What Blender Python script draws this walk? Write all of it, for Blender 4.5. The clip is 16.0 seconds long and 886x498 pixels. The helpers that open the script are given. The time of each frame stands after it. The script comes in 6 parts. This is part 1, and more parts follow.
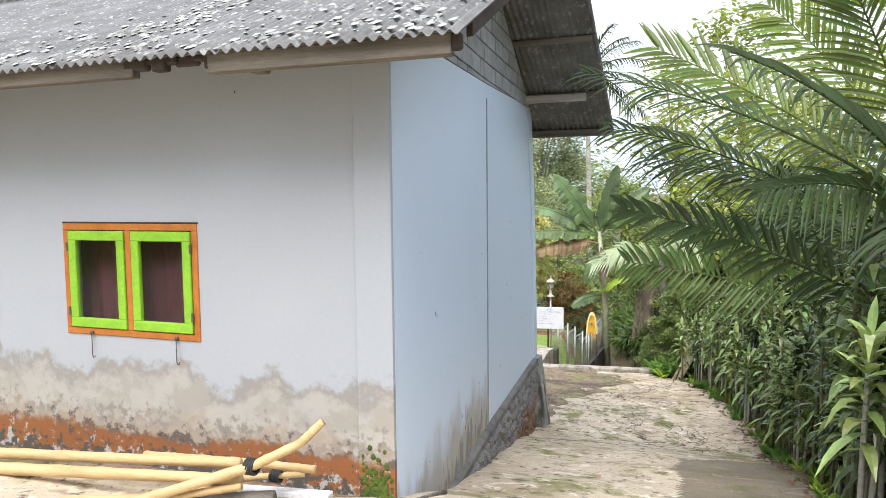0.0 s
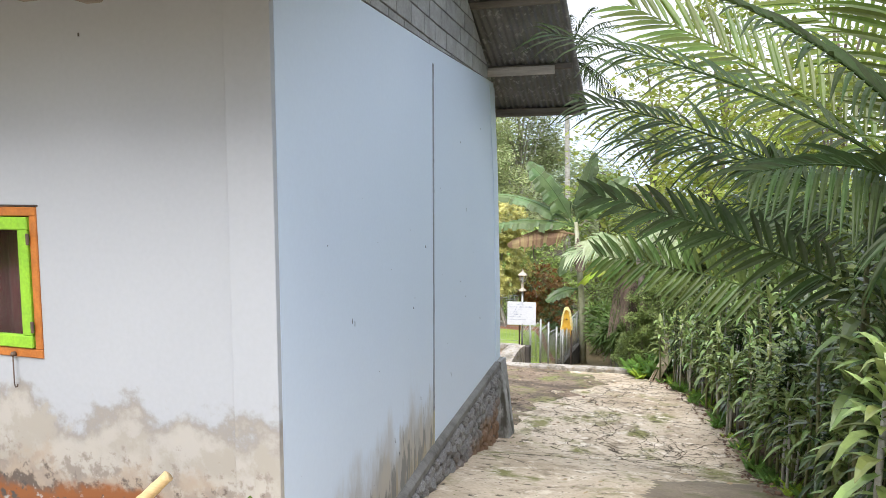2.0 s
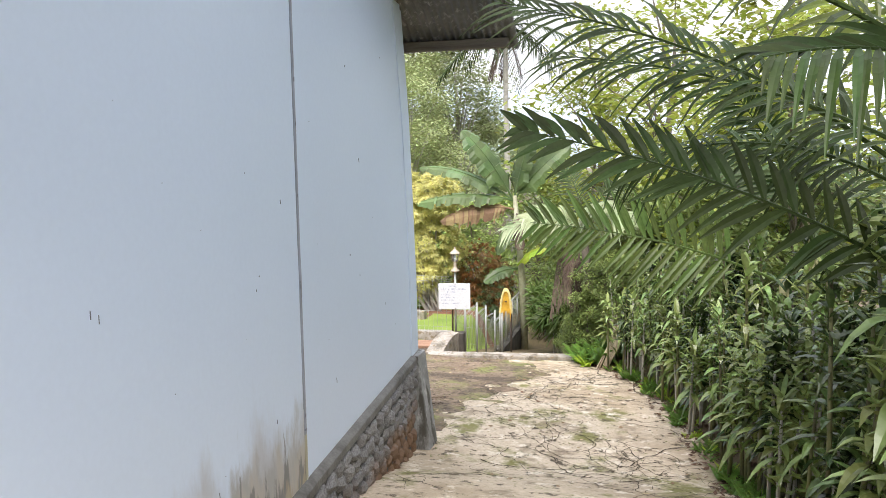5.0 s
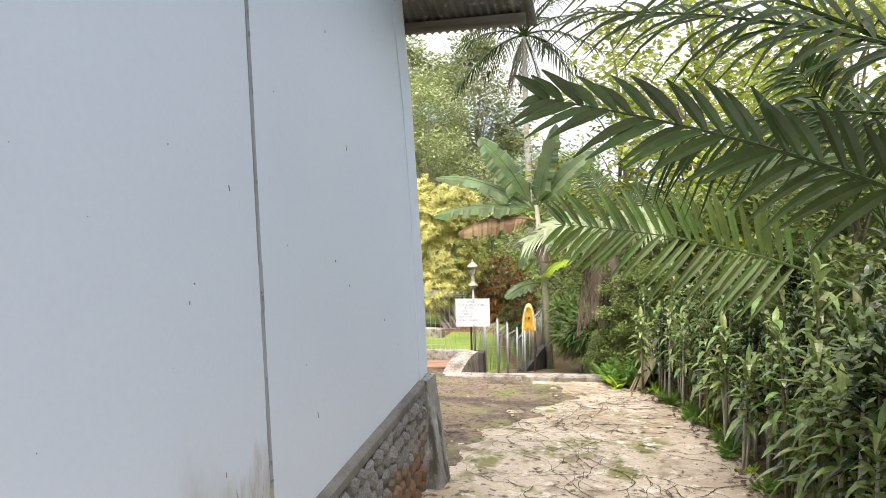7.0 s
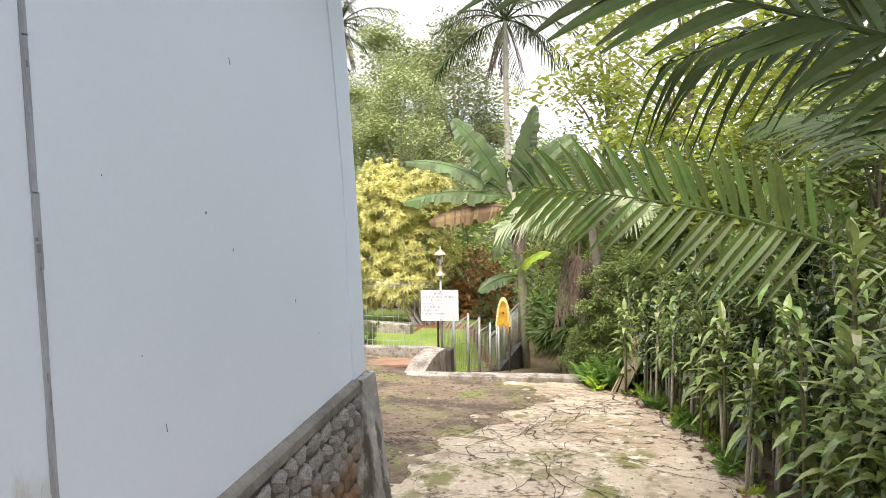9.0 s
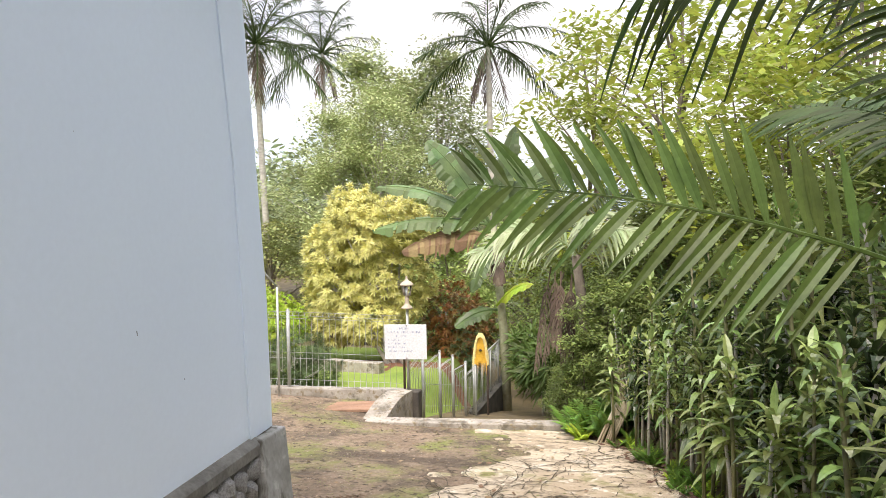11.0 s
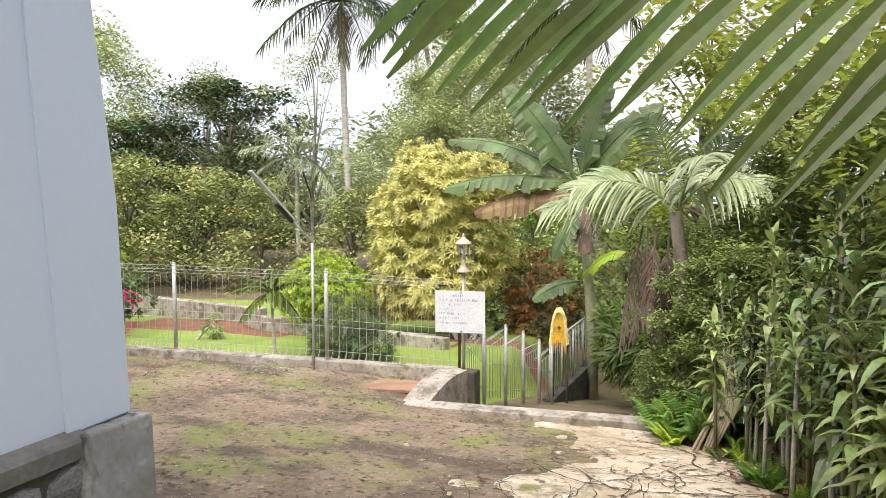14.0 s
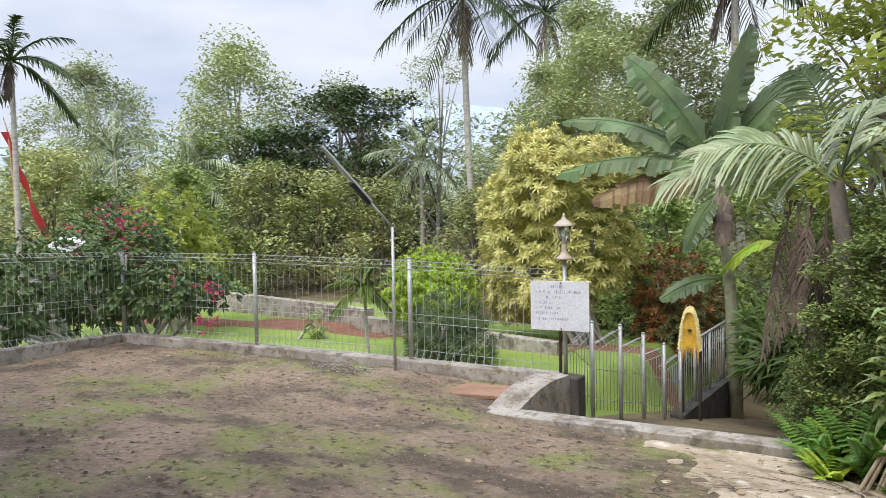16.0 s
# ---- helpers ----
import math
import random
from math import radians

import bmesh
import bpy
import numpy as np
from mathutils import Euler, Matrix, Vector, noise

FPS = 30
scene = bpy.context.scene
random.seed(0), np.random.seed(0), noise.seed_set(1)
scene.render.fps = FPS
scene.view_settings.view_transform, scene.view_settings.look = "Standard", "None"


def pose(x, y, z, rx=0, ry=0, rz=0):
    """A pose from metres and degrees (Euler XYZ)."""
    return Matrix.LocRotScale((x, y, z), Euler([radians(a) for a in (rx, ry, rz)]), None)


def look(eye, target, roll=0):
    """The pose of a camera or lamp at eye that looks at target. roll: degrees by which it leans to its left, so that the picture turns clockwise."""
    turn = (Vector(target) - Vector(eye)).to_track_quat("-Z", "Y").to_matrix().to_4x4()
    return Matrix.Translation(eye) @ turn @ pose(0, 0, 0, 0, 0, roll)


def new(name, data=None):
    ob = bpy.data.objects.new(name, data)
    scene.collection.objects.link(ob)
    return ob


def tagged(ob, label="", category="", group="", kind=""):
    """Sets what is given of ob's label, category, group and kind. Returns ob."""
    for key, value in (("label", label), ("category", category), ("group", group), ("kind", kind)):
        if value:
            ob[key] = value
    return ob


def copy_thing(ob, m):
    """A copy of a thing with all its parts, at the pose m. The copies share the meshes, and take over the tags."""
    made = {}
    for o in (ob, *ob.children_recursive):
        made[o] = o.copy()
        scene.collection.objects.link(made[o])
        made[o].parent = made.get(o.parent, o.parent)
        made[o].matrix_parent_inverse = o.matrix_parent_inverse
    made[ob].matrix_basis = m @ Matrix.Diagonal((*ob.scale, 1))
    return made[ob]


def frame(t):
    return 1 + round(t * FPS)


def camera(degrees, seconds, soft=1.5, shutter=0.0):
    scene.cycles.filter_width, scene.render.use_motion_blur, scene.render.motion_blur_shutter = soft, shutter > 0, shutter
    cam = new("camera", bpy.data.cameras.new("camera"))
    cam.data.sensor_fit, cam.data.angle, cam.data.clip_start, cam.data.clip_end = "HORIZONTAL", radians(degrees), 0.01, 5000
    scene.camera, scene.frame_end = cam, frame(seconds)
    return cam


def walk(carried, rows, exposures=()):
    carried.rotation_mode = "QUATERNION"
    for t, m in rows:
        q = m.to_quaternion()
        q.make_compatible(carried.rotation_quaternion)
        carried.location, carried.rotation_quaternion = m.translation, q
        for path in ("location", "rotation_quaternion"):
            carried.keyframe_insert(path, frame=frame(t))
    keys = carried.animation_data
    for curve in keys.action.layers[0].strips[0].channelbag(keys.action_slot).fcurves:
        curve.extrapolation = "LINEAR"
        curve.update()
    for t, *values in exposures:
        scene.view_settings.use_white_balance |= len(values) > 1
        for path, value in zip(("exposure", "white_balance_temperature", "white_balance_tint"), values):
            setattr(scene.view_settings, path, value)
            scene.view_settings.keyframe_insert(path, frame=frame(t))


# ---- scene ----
cam = camera(64.0, 16.0, soft=0.8)
PATH = [
    (0, (2.237, -4.361, 3.225), (1.573, -2.481, 3.066), -0.6),
    (0.5, (2.19, -3.995, 3.203), (1.516, -2.115, 3.107), -0.4),
    (1, (2.194, -3.731, 3.194), (1.535, -1.845, 3.095), -0.4),
    (1.5, (2.259, -3.422, 3.177), (1.617, -1.533, 3.035), -0.4),
    (2, (2.255, -3.106, 3.146), (1.638, -1.213, 2.958), -0.1),
    (2.5, (2.264, -2.822, 3.173), (1.674, -0.925, 2.942), -0.0),
    (3, (2.285, -2.417, 3.085), (1.721, -0.514, 2.837), -0.2),
    (3.5, (2.293, -2.135, 3.059), (1.746, -0.224, 2.835), -0.2),
    (3.7, (2.262, -1.951, 2.997), (1.735, -0.036, 2.762), -0.0),
    (5.8, (2.037, -0.527, 2.62), (1.58, 1.407, 2.396), -1.0),
    (6, (1.999, -0.381, 2.569), (1.531, 1.552, 2.357), -0.7),
    (6.5, (1.991, -0.167, 2.521), (1.482, 1.758, 2.334), -0.9),
    (7, (2.009, 0.037, 2.52), (1.477, 1.957, 2.34), -1.7),
    (7.5, (1.976, 0.421, 2.402), (1.434, 2.341, 2.255), -1.4),
    (8, (1.956, 0.726, 2.292), (1.399, 2.642, 2.162), -1.1),
    (8.5, (1.969, 1.072, 2.237), (1.43, 2.993, 2.103), -1.2),
    (9, (1.99, 1.445, 2.126), (1.502, 3.376, 1.945), -1.0),
    (9.5, (1.953, 1.8, 1.996), (1.499, 3.742, 1.842), -0.9),
    (9.7, (1.942, 1.964, 2.017), (1.484, 3.906, 1.878), -1.3),
    (11.8, (2.137, 3.416, 1.712), (1.651, 5.355, 1.644), -0.4),
    (12, (2.138, 3.576, 1.671), (1.642, 5.512, 1.592), -0.2),
    (12.5, (2.113, 3.939, 1.568), (1.582, 5.864, 1.467), 0.4),
    (13, (2.156, 4.297, 1.479), (1.559, 6.2, 1.336), 0.2),
    (13.5, (2.178, 4.615, 1.428), (1.502, 6.49, 1.266), -0.2),
    (14, (2.164, 4.986, 1.375), (1.413, 6.835, 1.248), -0.3),
    (14.5, (2.234, 5.414, 1.229), (1.395, 7.226, 1.108), -0.8),
    (15, (2.166, 5.788, 1.104), (1.278, 7.576, 0.979), -1.0),
    (15.5, (2.155, 6.115, 1.039), (1.168, 7.851, 0.935), -1.5),
    (16, (2.157, 6.475, 0.934), (1.052, 8.139, 0.847), -1.2),
]
walk(cam, [(t, look(eye, target, roll)) for t, eye, target, roll in PATH], [(0, 0.62, 6250, 11), (3.5, 0.72, 6350, 12), (7, 0.75, 6800, 14), (9.5, 0.75, 6900, 14), (12.5, 0.66, 6900, 14), (14.5, 0.56, 6800, 13), (15.5, 0.35, 6500, 12), (16, 0.14, 6200, 12)])

# ---- world and light ----
world = bpy.data.worlds.new("sky")
scene.world = world
world.use_nodes = True
wn, wl = world.node_tree.nodes, world.node_tree.links
wn.clear()
SUN_EL, SUN_AZ = radians(58), radians(176)
sky = wn.new("ShaderNodeTexSky")
sky.sky_type, sky.sun_disc, sky.sun_elevation, sky.sun_rotation = "NISHITA", False, SUN_EL, SUN_AZ
sky_bg = wn.new("ShaderNodeBackground")
sky_bg.inputs["Strength"].default_value = 0.10
wl.new(sky.outputs[0], sky_bg.inputs["Color"])
wtc = wn.new("ShaderNodeTexCoord")
wmap = wn.new("ShaderNodeMapping")
wmap.inputs["Scale"].default_value = (1.0, 1.0, 3.2)
wl.new(wtc.outputs["Generated"], wmap.inputs["Vector"])
wno = wn.new("ShaderNodeTexNoise")
wno.inputs["Scale"].default_value, wno.inputs["Detail"].default_value = 1.6, 7
wl.new(wmap.outputs[0], wno.inputs["Vector"])
wr = wn.new("ShaderNodeValToRGB")
wr.color_ramp.elements[0].position, wr.color_ramp.elements[0].color = 0.40, (0.55, 0.63, 0.80, 1)
wr.color_ramp.elements[1].position, wr.color_ramp.elements[1].color = 0.60, (0.95, 0.97, 1.0, 1)
wl.new(wno.outputs["Fac"], wr.inputs["Fac"])
cloud_bg = wn.new("ShaderNodeBackground")
# an overcast sky is brighter overhead than at the horizon
wsep = wn.new("ShaderNodeSeparateXYZ")
wl.new(wtc.outputs["Generated"], wsep.inputs[0])
wgrad = wn.new("ShaderNodeMapRange")
wgrad.inputs["From Min"].default_value, wgrad.inputs["From Max"].default_value = 0.25, 1.0
wgrad.inputs["To Min"].default_value, wgrad.inputs["To Max"].default_value = 0.95, 1.9
wl.new(wsep.outputs["Z"], wgrad.inputs["Value"])
wl.new(wgrad.outputs[0], cloud_bg.inputs["Strength"])
wl.new(wr.outputs[0], cloud_bg.inputs["Color"])
wmix = wn.new("ShaderNodeMixShader")
wmix.inputs[0].default_value = 0.85
wl.new(sky_bg.outputs[0], wmix.inputs[1])
wl.new(cloud_bg.outputs[0], wmix.inputs[2])
wout = wn.new("ShaderNodeOutputWorld")
wl.new(wmix.outputs[0], wout.inputs["Surface"])

sun = new("sun", bpy.data.lights.new("sun", "SUN"))
sun.data.energy, sun.data.angle, sun.data.color = 3.0, radians(45), (1.0, 0.955, 0.89)
sun.matrix_world = look((0, 0, 60), (-60 * math.sin(SUN_AZ) / math.tan(SUN_EL), -60 * math.cos(SUN_AZ) / math.tan(SUN_EL), 0))


# ---- materials ----
def mat(name, base, second=None, scale=8.0, fine=60.0, rough=0.8, bump=0.2, metal=0.0, mix=0.5, bump_dist=0.01,
        trans=0.0, rnd=0.0, spec=0.5, grain=0.12, stretch=(1, 1, 1), coords="Object"):
    """Two-scale noise colour with bump; rnd varies single pieces or leaves."""
    m = bpy.data.materials.new(name)
    m.use_nodes = True
    n, l = m.node_tree.nodes, m.node_tree.links
    b = n["Principled BSDF"]
    b.inputs["Roughness"].default_value, b.inputs["Metallic"].default_value = rough, metal
    b.inputs["Specular IOR Level"].default_value = spec
    tc = n.new("ShaderNodeTexCoord")
    mp = n.new("ShaderNodeMapping")
    mp.inputs["Scale"].default_value = stretch
    l.new(tc.outputs[coords], mp.inputs["Vector"])
    big = n.new("ShaderNodeTexNoise")
    big.inputs["Scale"].default_value, big.inputs["Detail"].default_value = scale, 6
    l.new(mp.outputs[0], big.inputs["Vector"])
    small = n.new("ShaderNodeTexNoise")
    small.inputs["Scale"].default_value, small.inputs["Detail"].default_value = fine, 4
    l.new(mp.outputs[0], small.inputs["Vector"])
    second = second or tuple(c * 0.72 for c in base)
    ramp = n.new("ShaderNodeValToRGB")
    ramp.color_ramp.elements[0].position, ramp.color_ramp.elements[0].color = 0.5 - mix * 0.4, (*second, 1)
    ramp.color_ramp.elements[1].position, ramp.color_ramp.elements[1].color = 0.5 + mix * 0.2, (*base, 1)
    l.new(big.outputs["Fac"], ramp.inputs["Fac"])
    hsv = n.new("ShaderNodeHueSaturation")
    l.new(ramp.outputs[0], hsv.inputs["Color"])
    val = n.new("ShaderNodeMapRange")
    val.inputs["From Min"].default_value, val.inputs["From Max"].default_value = 0.3, 0.7
    val.inputs["To Min"].default_value, val.inputs["To Max"].default_value = 1 - grain, 1 + grain
    l.new(small.outputs["Fac"], val.inputs["Value"])
    last = val.outputs[0]
    if rnd:
        geo, oi, add = n.new("ShaderNodeNewGeometry"), n.new("ShaderNodeObjectInfo"), n.new("ShaderNodeMath")
        add.operation = "ADD"
        l.new(geo.outputs["Random Per Island"], add.inputs[0])
        l.new(oi.outputs["Random"], add.inputs[1])
        rv = n.new("ShaderNodeMapRange")
        rv.inputs["From Max"].default_value = 2.0
        rv.inputs["To Min"].default_value, rv.inputs["To Max"].default_value = 1 - rnd, 1 + rnd
        l.new(add.outputs[0], rv.inputs["Value"])
        mul = n.new("ShaderNodeMath")
        mul.operation = "MULTIPLY"
        l.new(last, mul.inputs[0])
        l.new(rv.outputs[0], mul.inputs[1])
        last = mul.outputs[0]
        hv = n.new("ShaderNodeMapRange")
        hv.inputs["To Min"].default_value, hv.inputs["To Max"].default_value = 0.5 - 0.018 * rnd / 0.3, 0.5 + 0.008 * rnd / 0.3
        l.new(geo.outputs["Random Per Island"], hv.inputs["Value"])
        l.new(hv.outputs[0], hsv.inputs["Hue"])
    l.new(last, hsv.inputs["Value"])
    l.new(hsv.outputs[0], b.inputs["Base Color"])
    if bump:
        bm_ = n.new("ShaderNodeBump")
        bm_.inputs["Strength"].default_value, bm_.inputs["Distance"].default_value = bump, bump_dist
        l.new(small.outputs["Fac"], bm_.inputs["Height"])
        l.new(bm_.outputs[0], b.inputs["Normal"])
    if trans:
        tr, mx, out = n.new("ShaderNodeBsdfTranslucent"), n.new("ShaderNodeMixShader"), n["Material Output"]
        l.new(hsv.outputs[0], tr.inputs["Color"])
        mx.inputs[0].default_value = trans
        l.new(b.outputs[0], mx.inputs[1])
        l.new(tr.outputs[0], mx.inputs[2])
        l.new(mx.outputs[0], out.inputs["Surface"])
    return m


def layer(m, colour, height=None, soft=0.25, scale=3.0, thresh=0.5, edge=0.08, up=True, stretch=(1, 1, 1), detail=8):
    """Adds a stain with an uneven outline: everywhere the noise passes thresh, or below (up=False: above) a world height."""
    n, l = m.node_tree.nodes, m.node_tree.links
    b = n["Principled BSDF"]
    src = b.inputs["Base Color"].links[0].from_socket
    g = n.new("ShaderNodeNewGeometry")
    mp = n.new("ShaderNodeMapping")
    mp.inputs["Scale"].default_value = stretch
    l.new(g.outputs["Position"], mp.inputs["Vector"])
    no = n.new("ShaderNodeTexNoise")
    no.inputs["Scale"].default_value, no.inputs["Detail"].default_value = scale, detail
    no.inputs["Roughness"].default_value = 0.65
    l.new(mp.outputs[0], no.inputs["Vector"])
    mr = n.new("ShaderNodeMapRange")
    mr.interpolation_type = "SMOOTHSTEP"
    if height is None:
        mr.inputs["From Min"].default_value, mr.inputs["From Max"].default_value = thresh - edge, thresh + edge
        l.new(no.outputs["Fac"], mr.inputs["Value"])
    else:
        sep = n.new("ShaderNodeSeparateXYZ")
        l.new(g.outputs["Position"], sep.inputs[0])
        ma = n.new("ShaderNodeMath")
        ma.operation = "MULTIPLY_ADD"
        ma.inputs[1].default_value = soft * 4
        l.new(no.outputs["Fac"], ma.inputs[0])
        l.new(sep.outputs["Z"], ma.inputs[2])
        mr.inputs["From Min"].default_value = height + soft * 2 + edge * (1 if up else -1)
        mr.inputs["From Max"].default_value = height + soft * 2 - edge * (1 if up else -1)
        l.new(ma.outputs[0], mr.inputs["Value"])
    mx = n.new("ShaderNodeMix")
    mx.data_type = "RGBA"
    l.new(mr.outputs[0], mx.inputs["Factor"])
    l.new(src, mx.inputs["A"])
    mx.inputs["B"].default_value = (*colour, 1)
    l.new(mx.outputs["Result"], b.inputs["Base Color"])
    return m


M_GROUND = mat("damp_soil", (0.29, 0.21, 0.145), (0.135, 0.095, 0.062), scale=1.1, fine=18, rough=0.9, bump=1.0, bump_dist=0.04, mix=0.6, grain=0.3)
layer(M_GROUND, (0.20, 0.22, 0.06), scale=0.8, thresh=0.55, edge=0.08)
layer(M_GROUND, (0.11, 0.08, 0.055), scale=1.0, thresh=0.55, edge=0.07, stretch=(1.0, 1.25, 1))
layer(M_GROUND, (0.27, 0.205, 0.145), scale=2.2, thresh=0.60, edge=0.10)
layer(M_GROUND, (0.07, 0.05, 0.03), scale=11, thresh=0.59, edge=0.05)
layer(M_GROUND, (0.42, 0.34, 0.26), scale=23, thresh=0.64, edge=0.04)
M_PATH = mat("worn_concrete", (0.6, 0.5, 0.375), (0.46, 0.37, 0.265), scale=1.3, fine=25, rough=0.85, bump=0.45, bump_dist=0.015, mix=0.7)
layer(M_PATH, (0.40, 0.31, 0.21), scale=0.55, thresh=0.56, edge=0.10)
layer(M_PATH, (0.20, 0.19, 0.06), scale=1.3, thresh=0.58, edge=0.07)
layer(M_PATH, (0.27, 0.21, 0.14), scale=2.4, thresh=0.60, edge=0.08, stretch=(1.0, 1.3, 1))
layer(M_PATH, (0.70, 0.62, 0.50), scale=5.0, thresh=0.60, edge=0.06)
layer(M_PATH, (0.11, 0.085, 0.055), scale=7.0, thresh=0.61, edge=0.05)
layer(M_PATH, (0.13, 0.15, 0.03), scale=16.0, thresh=0.64, edge=0.04)
M_RIBBED = mat("dark_ribbed_concrete", (0.23, 0.185, 0.13), (0.14, 0.11, 0.075), scale=1.6, fine=28, rough=0.7, bump=0.4, bump_dist=0.012, mix=0.7)
layer(M_RIBBED, (0.13, 0.13, 0.045), scale=2.0, thresh=0.60, edge=0.09)
layer(M_RIBBED, (0.34, 0.28, 0.20), scale=4.0, thresh=0.62, edge=0.08, stretch=(0.6, 2, 1))
BLUE_ARGS = dict(base=(0.66, 0.755, 0.88), second=(0.635, 0.73, 0.86), scale=0.7, fine=30, rough=0.5, bump=0.03, bump_dist=0.004, mix=0.8, grain=0.012)
M_BLUE_CLEAN = mat("clean_blue_paint", **BLUE_ARGS)
M_BLUE = mat("pale_blue_paint", **BLUE_ARGS)
layer(M_BLUE, (0.50, 0.52, 0.55), height=1.02, soft=0.40, scale=1.0, edge=0.25, stretch=(2, 2, 0.8))
layer(M_BLUE, (0.38, 0.38, 0.37), height=0.86, soft=0.42, scale=1.3, edge=0.14, stretch=(2.4, 2.4, 0.8))
layer(M_BLUE, (0.46, 0.43, 0.38), height=0.74, soft=0.40, scale=2.0, edge=0.14, stretch=(2, 2, 0.7))
layer(M_BLUE, (0.20, 0.20, 0.19), height=0.62, soft=0.55, scale=2.4, edge=0.07, stretch=(3, 3, 0.6))
layer(M_BLUE, (0.40, 0.34, 0.24), height=0.52, soft=0.45, scale=3.2, edge=0.10, stretch=(3, 3, 0.5))
M_WHITE = mat("grey_white_paint", (0.425, 0.445, 0.48), (0.395, 0.415, 0.45), scale=0.9, fine=30, rough=0.75, bump=0.06, bump_dist=0.004, mix=0.8, grain=0.02)
layer(M_WHITE, (0.267, 0.245, 0.219), height=1.78, soft=0.26, scale=2.3, edge=0.07, detail=12)
layer(M_WHITE, (0.43, 0.408, 0.378), height=1.69, soft=0.26, scale=2.3, edge=0.10, detail=12)
layer(M_WHITE, (0.37, 0.344, 0.301), height=1.60, soft=0.45, scale=4.0, edge=0.10)
layer(M_WHITE, (0.447, 0.421, 0.378), height=1.50, soft=0.45, scale=2.2, edge=0.16)
layer(M_WHITE, (0.284, 0.249, 0.215), height=1.40, soft=0.30, scale=14, edge=0.08)
layer(M_WHITE, (0.396, 0.327, 0.258), height=1.36, soft=0.25, scale=2.6, edge=0.10)
layer(M_WHITE, (0.129, 0.103, 0.086), height=1.29, soft=0.22, scale=9, edge=0.05)
layer(M_WHITE, (0.275, 0.103, 0.034), height=1.27, soft=0.11, scale=2.4, edge=0.04)
layer(M_WHITE, (0.43, 0.421, 0.404), height=1.02, soft=0.42, scale=9.0, edge=0.06)
layer(M_WHITE, (0.086, 0.077, 0.069), height=1.05, soft=0.40, scale=13, edge=0.06)
M_MOSS = mat("moss", (0.10, 0.14, 0.02), (0.05, 0.08, 0.015), scale=12, fine=90, rough=1, bump=0.8)
M_BLOCK = mat("concrete_block", (0.40, 0.40, 0.40), (0.30, 0.30, 0.29), scale=5, fine=45, rough=0.95, bump=0.5, rnd=0.22)
M_MORTAR = mat("mortar", (0.24, 0.24, 0.23), scale=6, fine=50, rough=0.95, bump=0.4)
M_CEMENT = mat("grey_cement", (0.30, 0.30, 0.29), (0.17, 0.165, 0.15), scale=3, fine=30, rough=0.9, bump=0.35)
M_KERB = mat("weathered_kerb", (0.44, 0.40, 0.35), (0.25, 0.22, 0.18), scale=3, fine=30, rough=0.9, bump=0.4)
layer(M_KERB, (0.12, 0.10, 0.08), scale=2.2, thresh=0.64, edge=0.05)
layer(M_CEMENT, (0.085, 0.08, 0.065), scale=3.5, thresh=0.55, edge=0.08, stretch=(2, 2, 0.6))
layer(M_CEMENT, (0.42, 0.41, 0.39), scale=6.0, thresh=0.62, edge=0.06)
layer(M_KERB, (0.15, 0.13, 0.10), scale=4.0, thresh=0.57, edge=0.07)
layer(M_KERB, (0.24, 0.19, 0.12), scale=11.0, thresh=0.58, edge=0.06)
M_STONE = mat("river_stone", (0.26, 0.255, 0.25), (0.13, 0.125, 0.12), scale=7, fine=40, rough=0.85, bump=0.6, rnd=0.35)
layer(M_STONE, (0.20, 0.12, 0.07), height=-0.1, soft=0.3, scale=2, edge=0.2)
M_ROOF = mat("fibre_cement_sheet", (0.21, 0.205, 0.20), (0.10, 0.097, 0.09), scale=2.2, fine=25, rough=0.95, bump=0.4, mix=0.8)
layer(M_ROOF, (0.36, 0.355, 0.335), scale=9, thresh=0.60, edge=0.05)
M_TIMBER = mat("grey_timber", (0.21, 0.18, 0.145), (0.1, 0.085, 0.07), scale=4, fine=40, rough=0.9, bump=0.4, stretch=(0.3, 3, 3))
M_TIMBER_L = mat("pale_timber", (0.52, 0.47, 0.41), (0.38, 0.33, 0.28), scale=4, fine=40, rough=0.9, bump=0.3, stretch=(0.3, 3, 3))
M_DARK = mat("dark_timber", (0.07, 0.05, 0.04), (0.04, 0.03, 0.025), scale=6, fine=40, rough=0.9)
M_ORANGE = mat("orange_paint", (0.50, 0.17, 0.03), (0.38, 0.12, 0.02), scale=8, fine=60, rough=0.5, bump=0.1)
M_GREEN = mat("lime_paint", (0.28, 0.55, 0.03), (0.22, 0.46, 0.03), scale=8, fine=60, rough=0.45, bump=0.1)
M_CURTAIN = mat("maroon_curtain", (0.085, 0.013, 0.018), (0.045, 0.008, 0.01), scale=3, fine=20, rough=0.9, stretch=(8, 8, 0.6))
M_STEEL = mat("galvanised_steel", (0.52, 0.53, 0.52), (0.38, 0.38, 0.37), scale=8, fine=50, rough=0.5, metal=0.35, bump=0.1)
M_RUST = mat("rusty_iron", (0.13, 0.085, 0.06), (0.06, 0.045, 0.04), scale=9, fine=50, rough=0.8)
M_SIGN = mat("white_board", (0.7, 0.71, 0.73), (0.64, 0.65, 0.68), scale=5, fine=40, rough=0.4, bump=0.02)
M_INK = mat("faded_ink", (0.30, 0.33, 0.45), (0.42, 0.44, 0.54), scale=20, fine=60, rough=0.6, bump=0)
M_LAMP = mat("bronze_white_lamp", (0.50, 0.42, 0.33), (0.36, 0.29, 0.22), scale=12, fine=60, rough=0.5)
